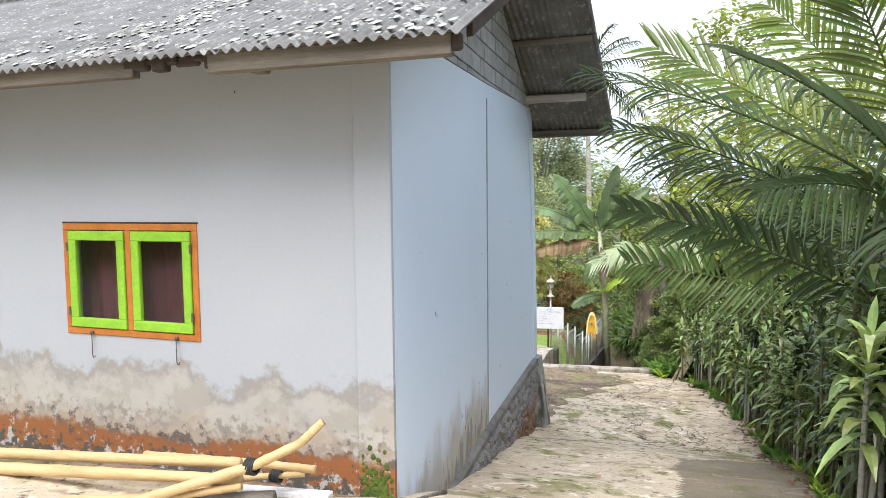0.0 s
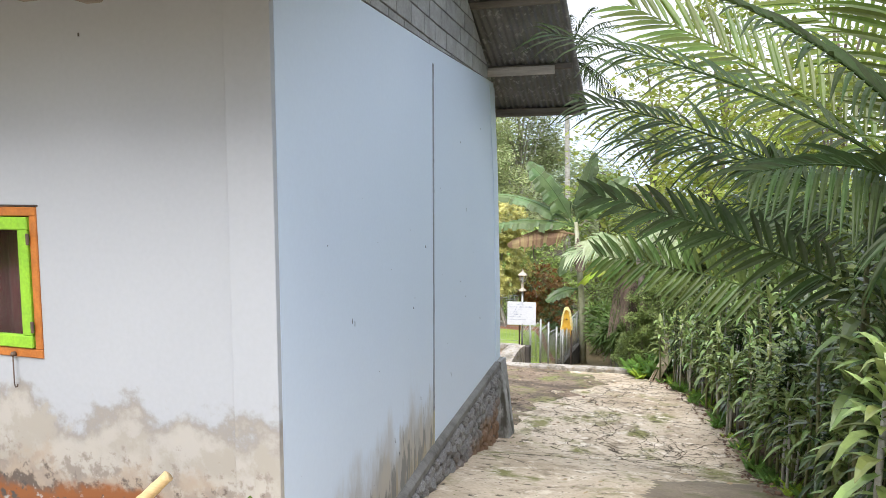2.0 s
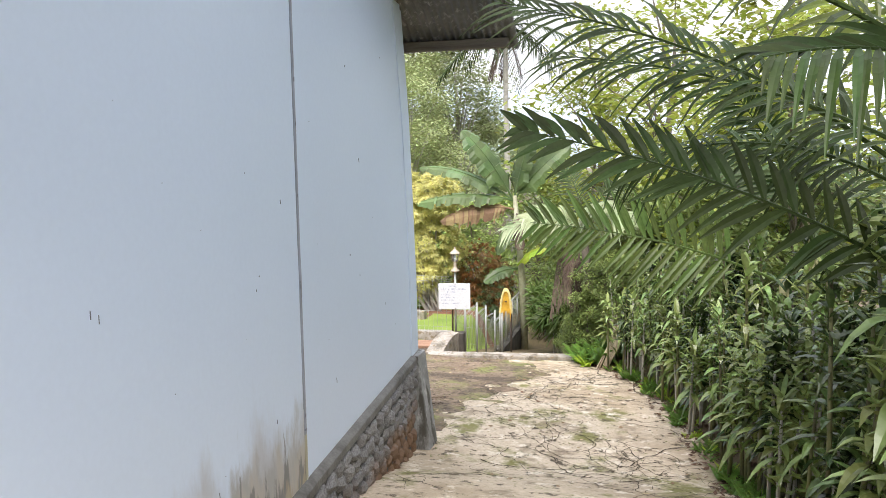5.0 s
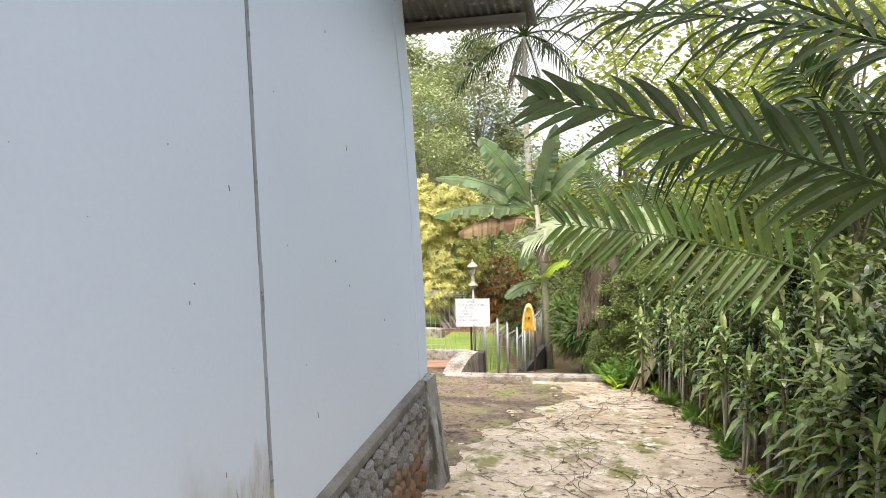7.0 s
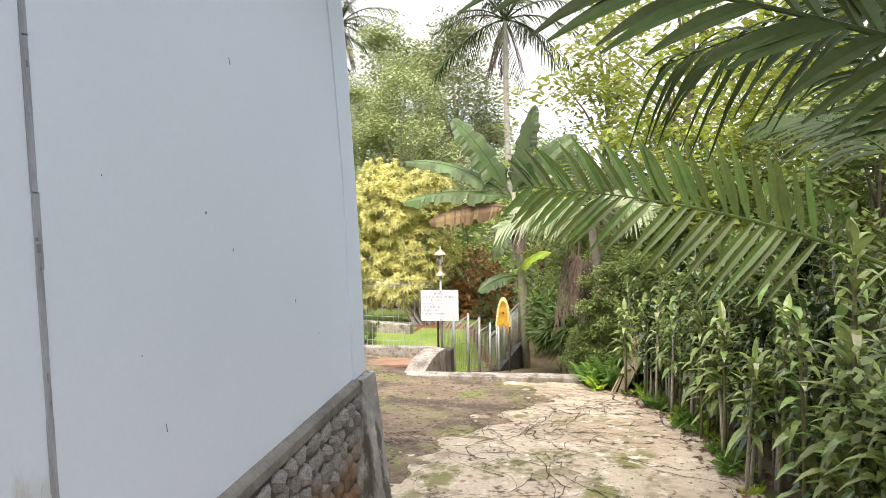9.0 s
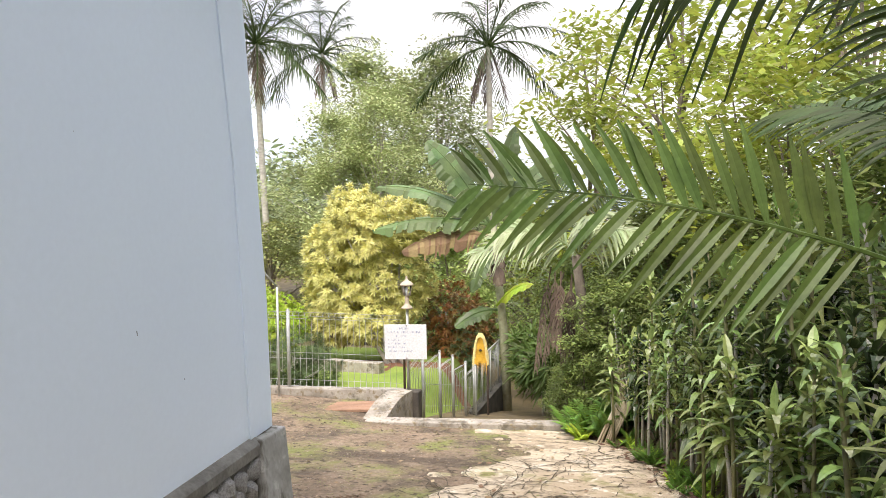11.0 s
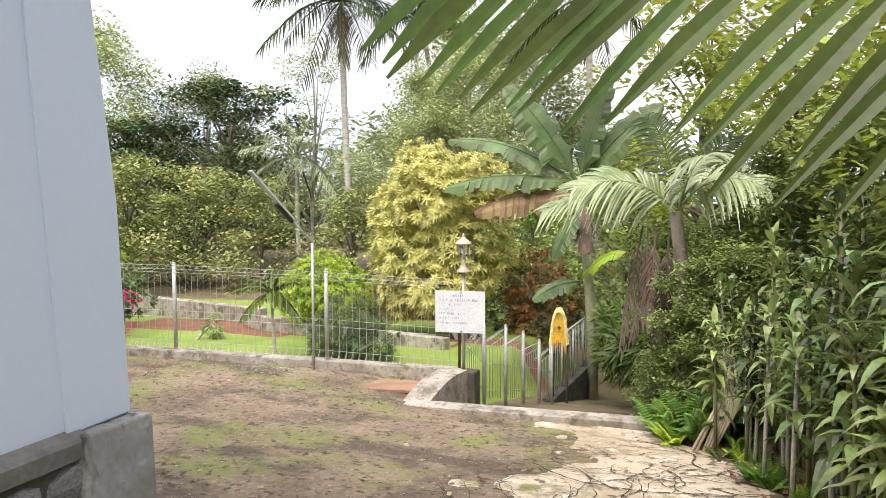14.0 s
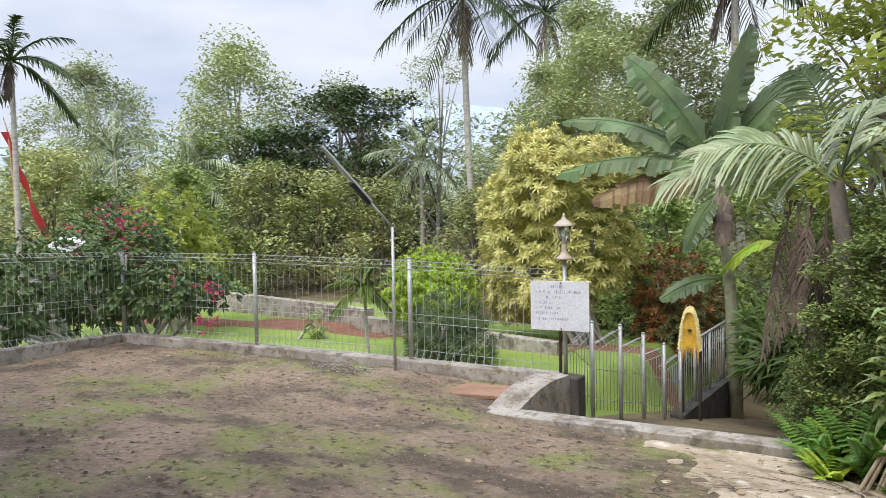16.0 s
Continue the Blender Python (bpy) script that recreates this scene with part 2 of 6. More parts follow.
M_BAMBOO = mat("dry_bamboo", (0.62, 0.44, 0.22), (0.46, 0.31, 0.14), scale=5, fine=50, rough=0.55, bump=0.15, stretch=(0.3, 3, 3))
M_CANE = mat("bleached_cane", (0.66, 0.58, 0.44), (0.48, 0.40, 0.28), scale=5, fine=50, rough=0.7, bump=0.15, stretch=(3, 3, 0.3))
M_BLACK = mat("black_rubber", (0.02, 0.02, 0.02), rough=0.6)
M_GRASS = mat("lawn", (0.24, 0.32, 0.06), (0.16, 0.24, 0.04), scale=1.2, fine=60, rough=1, bump=0.6, bump_dist=0.02)
M_REDSOIL = mat("red_soil", (0.24, 0.11, 0.065), (0.15, 0.07, 0.04), scale=3, fine=25, rough=1, bump=0.8, bump_dist=0.03)
M_GOLD = mat("golden_plastic", (0.72, 0.42, 0.05), (0.5, 0.24, 0.02), scale=12, fine=50, rough=0.45)
M_TILE = mat("terracotta_slab", (0.34, 0.20, 0.13), (0.24, 0.14, 0.09), scale=4, fine=40, rough=0.9)
M_MUD = mat("mossy_mud", (0.19, 0.145, 0.08), (0.09, 0.07, 0.042), scale=2, fine=25, rough=0.7, bump=0.5)
M_GLASS = bpy.data.materials.new("glass")
M_GLASS.use_nodes = True
_b = M_GLASS.node_tree.nodes["Principled BSDF"]
_b.inputs["Transmission Weight"].default_value, _b.inputs["Roughness"].default_value = 1.0, 0.03
_b.inputs["Base Color"].default_value = (0.85, 0.9, 0.9, 1)
_b.inputs["IOR"].default_value = 1.25


# ---- small builders ----
def link(name, bm, material, parent=None, label="", smooth=False):
    me = bpy.data.meshes.new(name)
    bm.to_mesh(me)
    bm.free()
    for m in (material if isinstance(material, (list, tuple)) else [material]):
        me.materials.append(m)
    if smooth:
        me.polygons.foreach_set("use_smooth", [True] * len(me.polygons))
    ob = new(name, me)
    if parent:
        ob.parent = parent
    if label:
        ob["label"] = label
    return ob


part = link


def raw(name, verts, faces, material, parent=None, label="", smooth=False, slots=None):
    me = bpy.data.meshes.new(name)
    me.from_pydata(verts, [], faces)
    for m in (material if isinstance(material, (list, tuple)) else [material]):
        me.materials.append(m)
    if slots is not None:
        me.polygons.foreach_set("material_index", slots)
    if smooth:
        me.polygons.foreach_set("use_smooth", [True] * len(me.polygons))
    me.update()
    ob = new(name, me)
    if parent:
        ob.parent = parent
    if label:
        ob["label"] = label
    return ob


def thing(name, label, category, group="", at=(0, 0, 0)):
    e = new(name)
    e.empty_display_size = 0.1
    e.location = at
    return tagged(e, label, category, group)


def add_box(bm, lo, hi, m=None, bevel=0.0):
    g = bmesh.ops.create_cube(bm, size=1)["verts"]
    c = [(a + b) / 2 for a, b in zip(lo, hi)]
    s = [b - a for a, b in zip(lo, hi)]
    for v in g:
        v.co = Vector((c[0] + v.co.x * s[0], c[1] + v.co.y * s[1], c[2] + v.co.z * s[2]))
    if bevel:
        es = list({e for v in g for e in v.link_edges})
        g = bmesh.ops.bevel(bm, geom=es, offset=bevel, segments=1, affect="EDGES")["verts"]
        g = [v for v in g if v.is_valid]
        g = list({v for f in {f for v in g for f in v.link_faces} for v in f.verts})
    if m is not None:
        for v in g:
            v.co = m @ v.co
    return g


def box(name, lo, hi, material, parent=None, m=None, bevel=0.004, label=""):
    bm = bmesh.new()
    add_box(bm, lo, hi, m, bevel)
    return link(name, bm, material, parent, label)


def tube_data(pts, radii, sides=8, close=True):
    """Vertices and faces of a tube along points."""
    pts = [Vector(p) for p in pts]
    if not isinstance(radii, (list, tuple)):
        radii = [radii] * len(pts)
    vs, fs = [], []
    up = Vector((0, 0, 1))
    prev = None
    for i, p in enumerate(pts):
        d = (pts[min(i + 1, len(pts) - 1)] - pts[max(i - 1, 0)]).normalized()
        if prev is None:
            a = d.cross(up if abs(d.z) < 0.95 else Vector((1, 0, 0))).normalized()
        else:
            a = (prev - d * prev.dot(d)).normalized()
        prev = a
        b = d.cross(a)
        for k in range(sides):
            w = 2 * math.pi * k / sides
            vs.append(p + (a * math.cos(w) + b * math.sin(w)) * radii[i])
    n = len(pts)
    for i in range(n - 1):
        for k in range(sides):
            k2 = (k + 1) % sides
            fs.append((i * sides + k, i * sides + k2, (i + 1) * sides + k2, (i + 1) * sides + k))
    if close:
        fs.append(tuple(range(sides - 1, -1, -1)))
        fs.append(tuple((n - 1) * sides + k for k in range(sides)))
    return vs, fs


def tube(name, pts, radii, material, parent=None, sides=8, label=""):
    vs, fs = tube_data(pts, radii, sides)
    return raw(name, vs, fs, material, parent, label, smooth=True)


def lathe(name, profile, material, parent=None, at=(0, 0, 0), sides=16, label=""):
    """A turned shape from (radius, height) pairs."""
    vs, fs = [], []
    for r, z in profile:
        for k in range(sides):
            w = 2 * math.pi * k / sides
            vs.append((at[0] + r * math.cos(w), at[1] + r * math.sin(w), at[2] + z))
    n = len(profile)
    for i in range(n - 1):
        for k in range(sides):
            k2 = (k + 1) % sides
            fs.append((i * sides + k, i * sides + k2, (i + 1) * sides + k2, (i + 1) * sides + k))
    fs.append(tuple(range(sides - 1, -1, -1)))
    fs.append(tuple((n - 1) * sides + k for k in range(sides)))
    return raw(name, vs, fs, material, parent, label, smooth=True)


def lerp(a, b, k):
    return a + (b - a) * k


def curve1(pairs, v):
    if v <= pairs[0][0]:
        return pairs[0][1]
    for (a, p), (b, q) in zip(pairs, pairs[1:]):
        if v <= b:
            k = (v - a) / (b - a)
            k = k * k * (3 - 2 * k) * 0.4 + k * 0.6
            return lerp(p, q, k)
    return pairs[-1][1]


# ---- ground ----
SLOPE = [(-40, 2.6), (-8, 1.75), (-4.4, 1.62), (-2, 1.42), (-0.5, 1.12), (0.2, 1.0), (1.8, 0.45), (3.6, 0.05), (4.6, -0.15), (6.6, -0.63), (8, -0.69),
         (9.6, -0.80), (11.5, -0.98), (13.05, -1.19)]
FENCE_A, FENCE_B, FENCE_C = Vector((-1.34, 14.33)), Vector((-8.1, 12.85)), Vector((-7.45, 8.0))

RIGHT = [(-12, 4.0), (-4, 3.9), (2, 3.85), (5, 3.72), (7.0, 3.48), (8.5, 3.22), (10.3, 2.85), (11.4, 2.52), (12.2, 2.05), (12.7, 1.6), (13.0, 1.5)]
LEFT = [(-12, -9), (-1.0, -9), (-0.02, -0.3), (0.3, 0.2), (2, 0.1), (5, -0.12), (7.4, -0.3), (8.2, -0.42), (9.2, -0.2), (10.3, 0.1), (11.3, 0.55), (12.4, 0.2), (13.0, 0.0)]


def sstep(a, b, v):
    k = min(1, max(0, (v - a) / (b - a)))
    return k * k * (3 - 2 * k)


def fence_y(x):
    return FENCE_A.y + (x - FENCE_A.x) * (FENCE_B.y - FENCE_A.y) / (FENCE_B.x - FENCE_A.x)


def ground_z(x, y):
    near = curve1(SLOPE, y)
    yard = lerp(near, max(near, -1.0 - 0.03 * (x + 3.3)), sstep(-0.6, -3.5, x) * sstep(8, 12, y))
    if x < -0.6 and y > 7:
        near = yard
    limit = fence_y(x) + 0.02 if x < -1.5 else 13.3
    beyond = limit - 0.12
    far = -1.42 - 0.05 * max(0, y - 16) - 0.12 * max(0, y - 22)
    far = max(far, -9 - 0.01 * y)
    stair = -1.3 - 0.22 * max(0, y - 13.3)
    far = lerp(far, max(stair, -2.9), sstep(-1.9, -1.25, x) * sstep(26, 21, y))
    z = lerp(near, far, sstep(beyond, beyond + 0.14, y))
    bank = sstep(curve1(RIGHT, y) - 0.1, curve1(RIGHT, y) + 1.1, x) if y < 13.6 else sstep(1.2, 3.0, x)
    if x > 0:
        z += bank * (0.25 + 0.9 * sstep(13.3, 15, y)) * sstep(-6, 2, y)
    if x < -8.2:
        z = lerp(z, -1.42 - 0.02 * max(0, -x - 8), sstep(-8.2, -8.6, x)) if y > 9 else z
    return z + 0.012 * noise.noise((x * 1.3, y * 1.3, 0)) + 0.25 * sstep(30, 80, abs(x) + abs(y)) * noise.noise((x * 0.05, y * 0.05, 3))


def spaced(lo, hi, fine_lo, fine_hi, step):
    """Grid lines: fine in the middle, widening outwards."""
    out = [fine_lo + i * step for i in range(int((fine_hi - fine_lo) / step) + 1)]
    s, v = step, fine_hi
    while v < hi:
        s *= 1.35
        v += s
        out.append(v)
    s, v = step, fine_lo
    while v > lo:
        s *= 1.35
        v -= s
        out.insert(0, v)
    return out


gx, gy = spaced(-900, 900, -10, 5, 0.14), spaced(-300, 1500, -6, 17, 0.14)
gv = [(x, y, ground_z(x, y)) for y in gy for x in gx]
gf, gs = [], []
W = len(gx)
for j in range(len(gy) - 1):
    for i in range(W - 1):
        gf.append((j * W + i, j * W + i + 1, (j + 1) * W + i + 1, (j + 1) * W + i))
        cx, cy = (gx[i] + gx[i + 1]) / 2, (gy[j] + gy[j + 1]) / 2
        wob = 0.25 * noise.noise((cx * 1.5, cy * 1.5, 5))
        slot = 0
        if cy > fence_y(cx) and cx < -1.3 or cx < -8.3:
            slot = 1
            if 18.15 + wob + 0.16 * (cx + 6) < cy < 19.3 + 0.14 * (cx + 6):
                slot = 2
            if cy > 23 or cx < -16:
                slot = 3
        elif cy > 13.2 and cx > -1.4 or cx > curve1(RIGHT, cy) - 0.1:
            slot = 3
        gs.append(slot)
ground = raw("ground", gv, gf, [M_GROUND, M_GRASS, M_REDSOIL, M_MUD], smooth=True, slots=gs)
tagged(ground, "damp brown earth yard with moss and a lawn beyond the fence", "ground", kind="structure")

# ---- driveway ----



def build_driveway():
    ys = [-12 + i * 0.1 for i in range(251)]
    vs, fs, n = [], [], 44
    for y in ys:
        a = curve1(LEFT, y) + (0.10 * noise.noise((y * 1.7, 1, 0)) + 0.06 * noise.noise((y * 6, 4, 0)) if y > 7.4 else 0)
        b = curve1(RIGHT, y) + 0.05 * noise.noise((y * 2.1, 7, 0))
        for i in range(n + 1):
            x = lerp(a, b, i / n)
            k = min(i / n, 1 - i / n)
            lip = -0.03 if i == 0 or i == n else 0.028
            if y > 7.6 and i:
                lip = min(lip, lerp(-0.022, 0.030, min(1, (x - a) / 0.9)) + 0.030 * noise.noise((x * 2.6, y * 2.6, 9)) + 0.016 * noise.noise((x * 8, y * 8, 3)))
            vs.append((x, y, curve1(SLOPE, y) + lip + 0.01 * noise.noise((x * 0.9, y * 0.9, 2)) + 0.003 * noise.noise((x * 5, y * 5, 2))))
    for j in range(len(ys) - 1):
        for i in range(n):
            fs.append((j * (n + 1) + i, j * (n + 1) + i + 1, (j + 1) * (n + 1) + i + 1, (j + 1) * (n + 1) + i))
    road = raw("path", vs, fs, M_PATH, smooth=True)
    tagged(road, "cracked worn concrete driveway with moss and damp stains", "driveway", kind="structure")
    # ribbed, darker strip on the steep part
    vs, fs, cols = [], [], 30
    ny = 330
    for j in range(ny + 1):
        s = j / ny
        for i in range(cols + 1):
            u = i / cols
            y = lerp(-1.5, 4.95 + 1.1 * u ** 1.3 + 0.22 * noise.noise((u * 4, 2, 0)) + 0.08 * noise.noise((u * 17, 5, 0)), s)
            x = lerp(2.05 + 0.15 * noise.noise((y * 1.3, 3, 0)) + 0.06 * noise.noise((y * 5, 8, 0)), curve1(RIGHT, y) - 0.03, u)
            edge = min(1, 6 * u, (1 - s) * 30)
            vs.append((x, y, curve1(SLOPE, y) + 0.026 + 0.01 * noise.noise((x * 0.9, y * 0.9, 2)) + edge * (0.009 + 0.004 * math.sin((y + 0.25 * x) * 2 * math.pi / 0.11)) + 0.003 * noise.noise((x * 5, y * 5, 2))))
    w = cols + 1
    fs = [(j * w + i, j * w + i + 1, (j + 1) * w + i + 1, (j + 1) * w + i) for j in range(ny) for i in range(cols)]
    raw("ribbed_strip", vs, fs, M_RIBBED, road, "darker ribbed concrete", smooth=True)
    rng = random.Random(5)
    vs, fs = [], []

    def crack(x, y, ang, length, w):
        steps = int(length / 0.05)
        for s in range(steps):
            ang += rng.uniform(-0.5, 0.5) - 0.12 * math.sin(s)
            nx, ny = x + 0.06 * math.cos(ang), y + 0.06 * math.sin(ang)
            wd = (w * 1.15 * (1 - s / steps) + 0.0015) * rng.uniform(0.5, 1.5)
            px, py = -math.sin(ang) * wd, math.cos(ang) * wd
            z1 = curve1(SLOPE, y) + 0.036 + 0.01 * noise.noise((x * 0.9, y * 0.9, 2))
            z2 = curve1(SLOPE, ny) + 0.036 + 0.01 * noise.noise((nx * 0.9, ny * 0.9, 2))
            i = len(vs)
            vs.extend([(x - px, y - py, z1), (x + px, y + py, z1), (nx + px, ny + py, z2), (nx - px, ny - py, z2)])
            fs.append((i, i + 3, i + 2, i + 1))
            if rng.random() < 0.07 and length > 0.5:
                crack(x, y, ang + rng.choice((-1, 1)) * rng.uniform(0.6, 1.2), length * 0.45, w * 0.7)
            x, y = nx, ny
            if not (curve1(LEFT, y) + 0.1 < x < curve1(RIGHT, y) - 0.05) or y > 12.9:
                break

    for k in range(46):
        crack(rng.uniform(0.6, 2.9), rng.uniform(5.8, 12), rng.choice((0, 3.14)) + rng.uniform(-0.7, 0.7), rng.uniform(0.6, 2.4), rng.uniform(0.002, 0.005))
    crack(1.3, 12.4, -1.2, 3.5, 0.007)
    crack(0.6, 10.9, -0.35, 3.0, 0.007)
    raw("crack_lines", vs, fs, mat("crack_dirt", (0.07, 0.055, 0.035), rough=1, bump=0), road)


build_driveway()

# ---- house ----
CA, CB = Vector((0.275, 0.0)), Vector((-0.20, 6.95))
FRONT = 0.2
PLINTH_Z = 0.487
APEX_Y, APEX_Z, PITCH = 3.5, 5.97, 0.475


def wall_x(y):
    return lerp(CA.x, 0.0, y / 3.5) if y < 3.5 else lerp(0.0, CB.x, (y - 3.5) / (CB.y - 3.5))


def roof_z(y):
    return APEX_Z - PITCH * abs(y - APEX_Y)


def paint_z(y):
    return 4.37 + 0.022 * y


def slab(name, outline, thick, material, parent=None, label=""):
    """A wall of the gable side: an outline of (y, z) extruded inwards from the face."""
    n = len(outline)
    vs = [(wall_x(y), y, z) for y, z in outline] + [(wall_x(y) - thick, y, z) for y, z in outline]
    fs = [tuple(range(n)), tuple(range(2 * n - 1, n - 1, -1))]
    fs += [(i, i + n, (i + 1) % n + n, (i + 1) % n) for i in range(n)]
    ob = raw(name, vs, fs, material, parent, label)
    bm = bmesh.new()
    bm.from_mesh(ob.data)
    bmesh.ops.recalc_face_normals(bm, faces=bm.faces)
    bm.to_mesh(ob.data)
    bm.free()
    return ob


END = [(0.2, 7.25), (1.4, 7.20), (2.2, 7.10), (3.3, 6.95), (3.9, 6.80), (4.55, 6.63)]


def end_y(z):
    return curve1(END, z)


house_wall = slab("wall_east", [(FRONT, 0.2), (3.5, 0.2), (3.5, paint_z(3.5)), (0.35, paint_z(0)), (FRONT, 4.33)], 0.16, M_BLUE)
tagged(house_wall, "pale blue painted plaster gable wall with damp marks at its foot", "wall", kind="structure")
slab("plaster_bay", [(3.5, 0.2), (7.25, 0.2)] + [(end_y(z), z) for z in (PLINTH_Z, 1.4, 2.2, 2.8, 3.3, 3.9)] + [(6.64, paint_z(6.64)), (3.5, paint_z(3.5))], 0.16, M_BLUE_CLEAN, house_wall)
for core in ([(0.12, paint_z(0) + 0.002), (3.5, paint_z(3.5) + 0.002), (3.5, APEX_Z - 0.06)], [(3.5, paint_z(3.5) + 0.002), (6.6, paint_z(6.6) + 0.002), (6.42, 4.55), (3.5, APEX_Z - 0.06)]):
    slab("gable_core", core, 0.13, M_MORTAR, house_wall).location.x = -0.015
# corner pilaster at the far end and a raised strip for the joint in the middle
slab("pilaster", [(6.92, PLINTH_Z + 0.01)] + [(end_y(z) + 0.01, z) for z in (PLINTH_Z + 0.01, 1.4, 2.2, 3.3, 3.9, 4.45)] + [(6.30, 4.45), (6.62, 3.3), (6.80, 2.2)], 0.1, M_BLUE_CLEAN, house_wall).location.x = 0.012
# The wall step's shadow is put into this strip's grey-blue colour.
M_JOINT = mat("joint_shadow", (0.33, 0.36, 0.42), (0.22, 0.23, 0.25), scale=6, fine=40, rough=0.9, stretch=(4, 4, 0.6))
layer(M_JOINT, (0.42, 0.40, 0.30), height=0.9, soft=0.3, scale=3, edge=0.1)
bm = bmesh.new()
for k in range(14):
    z0, z1 = lerp(0.50, 4.28, k / 14), lerp(0.50, 4.28, (k + 1) / 14)
    x = wall_x(3.5)
    add_box(bm, (x - 0.02, 3.488 + 0.004 * noise.noise((k * 0.7, 0, 0)), z0), (x + 0.007, 3.518 + 0.006 * noise.noise((k * 0.9, 5, 0)), z1 + 0.004))
part("joint_strip", bm, M_JOINT, house_wall)
# nail holes and scuffs
rng = random.Random(11)
bm = bmesh.new()
for k in range(36):
    y, z = rng.uniform(0.4, 6.6), rng.uniform(0.8, 3.9)
    s = rng.choice((0.0015, 0.002, 0.003, 0.005))
    h = s * rng.uniform(0.6, 2.0) if k % 3 else rng.uniform(0.008, 0.022)
    m = Matrix.Translation((wall_x(y), y, z)) @ Matrix.Rotation(rng.gauss(0.1, 0.25), 4, "X")
    add_box(bm, (-0.004, -s * 0.5, -h), (0.0035, s * 0.5, h), m)
for k in range(16):
    z = 0.55 + 3.7 * rng.random()
    add_box(bm, (wall_x(3.5) - 0.004, 3.500 + rng.uniform(-0.01, 0.012), z), (wall_x(3.5) + 0.0085, 3.505 + rng.uniform(-0.004, 0.014), z + rng.uniform(0.01, 0.05)))
part("nail_marks", bm, mat("mark_grey", (0.20, 0.21, 0.24), rough=0.9), house_wall)

# long front wall with the window opening
WX0, WX1, WZ0, WZ1 = -2.76, -1.40, 2.07, 3.00
front = new("wall_north")
front.location.y = FRONT
tagged(front, "grey-white plaster wall, damp-stained brown and orange at its foot", "wall", kind="structure")
bm = bmesh.new()
for lo, hi in (((-9, 0, 0.6), (WX0, 0.16, 4.3)), ((WX1, 0, 0.6), (0.050, 0.16, 4.3)), ((WX0, 0, 0.6), (WX1, 0.16, WZ0)), ((WX0, 0, WZ1), (WX1, 0.16, 4.3))):
    add_box(bm, lo, hi)
part("plaster", bm, M_WHITE, front)
box("corner_pilaster", (-0.024, -0.040, 0.6), (0.258, 0.0, 4.33), M_WHITE, front, bevel=0.003)
bm = bmesh.new()
for z in (1.9, 2.32, 2.55, 2.62, 3.05, 3.3, 3.36, 3.9):
    x = -0.030 + 0.006 * noise.noise((z * 3, 0, 0))
    add_box(bm, (x - 0.005, -0.008, z - 0.012), (x + 0.005, -0.001, z + 0.014))
add_box(bm, (-1.02, -0.003, 3.98), (-1.01, 0.004, 4.0))
part("nail_marks", bm, mat("mark_brown", (0.10, 0.09, 0.08), rough=0.9), front)
wall_back = box("wall_west", (-9.16, FRONT, 0.2), (-9.0, 7.0, 4.3), M_WHITE, bevel=0)
tagged(wall_back, "plain plaster end wall", "wall", kind="structure")
wall_rear = box("wall_south", (-9.0, 6.84, -1.0), (-0.40, 7.0, 4.4), M_BLUE, bevel=0)
tagged(wall_rear, "plain blue rear house wall", "wall", kind="structure")
inner = box("floor", (-9, 0.4, 0.8), (-0.5, 6.84, 0.9), M_CEMENT, bevel=0)
tagged(inner, "bare cement floor inside the house", "floor", kind="structure")


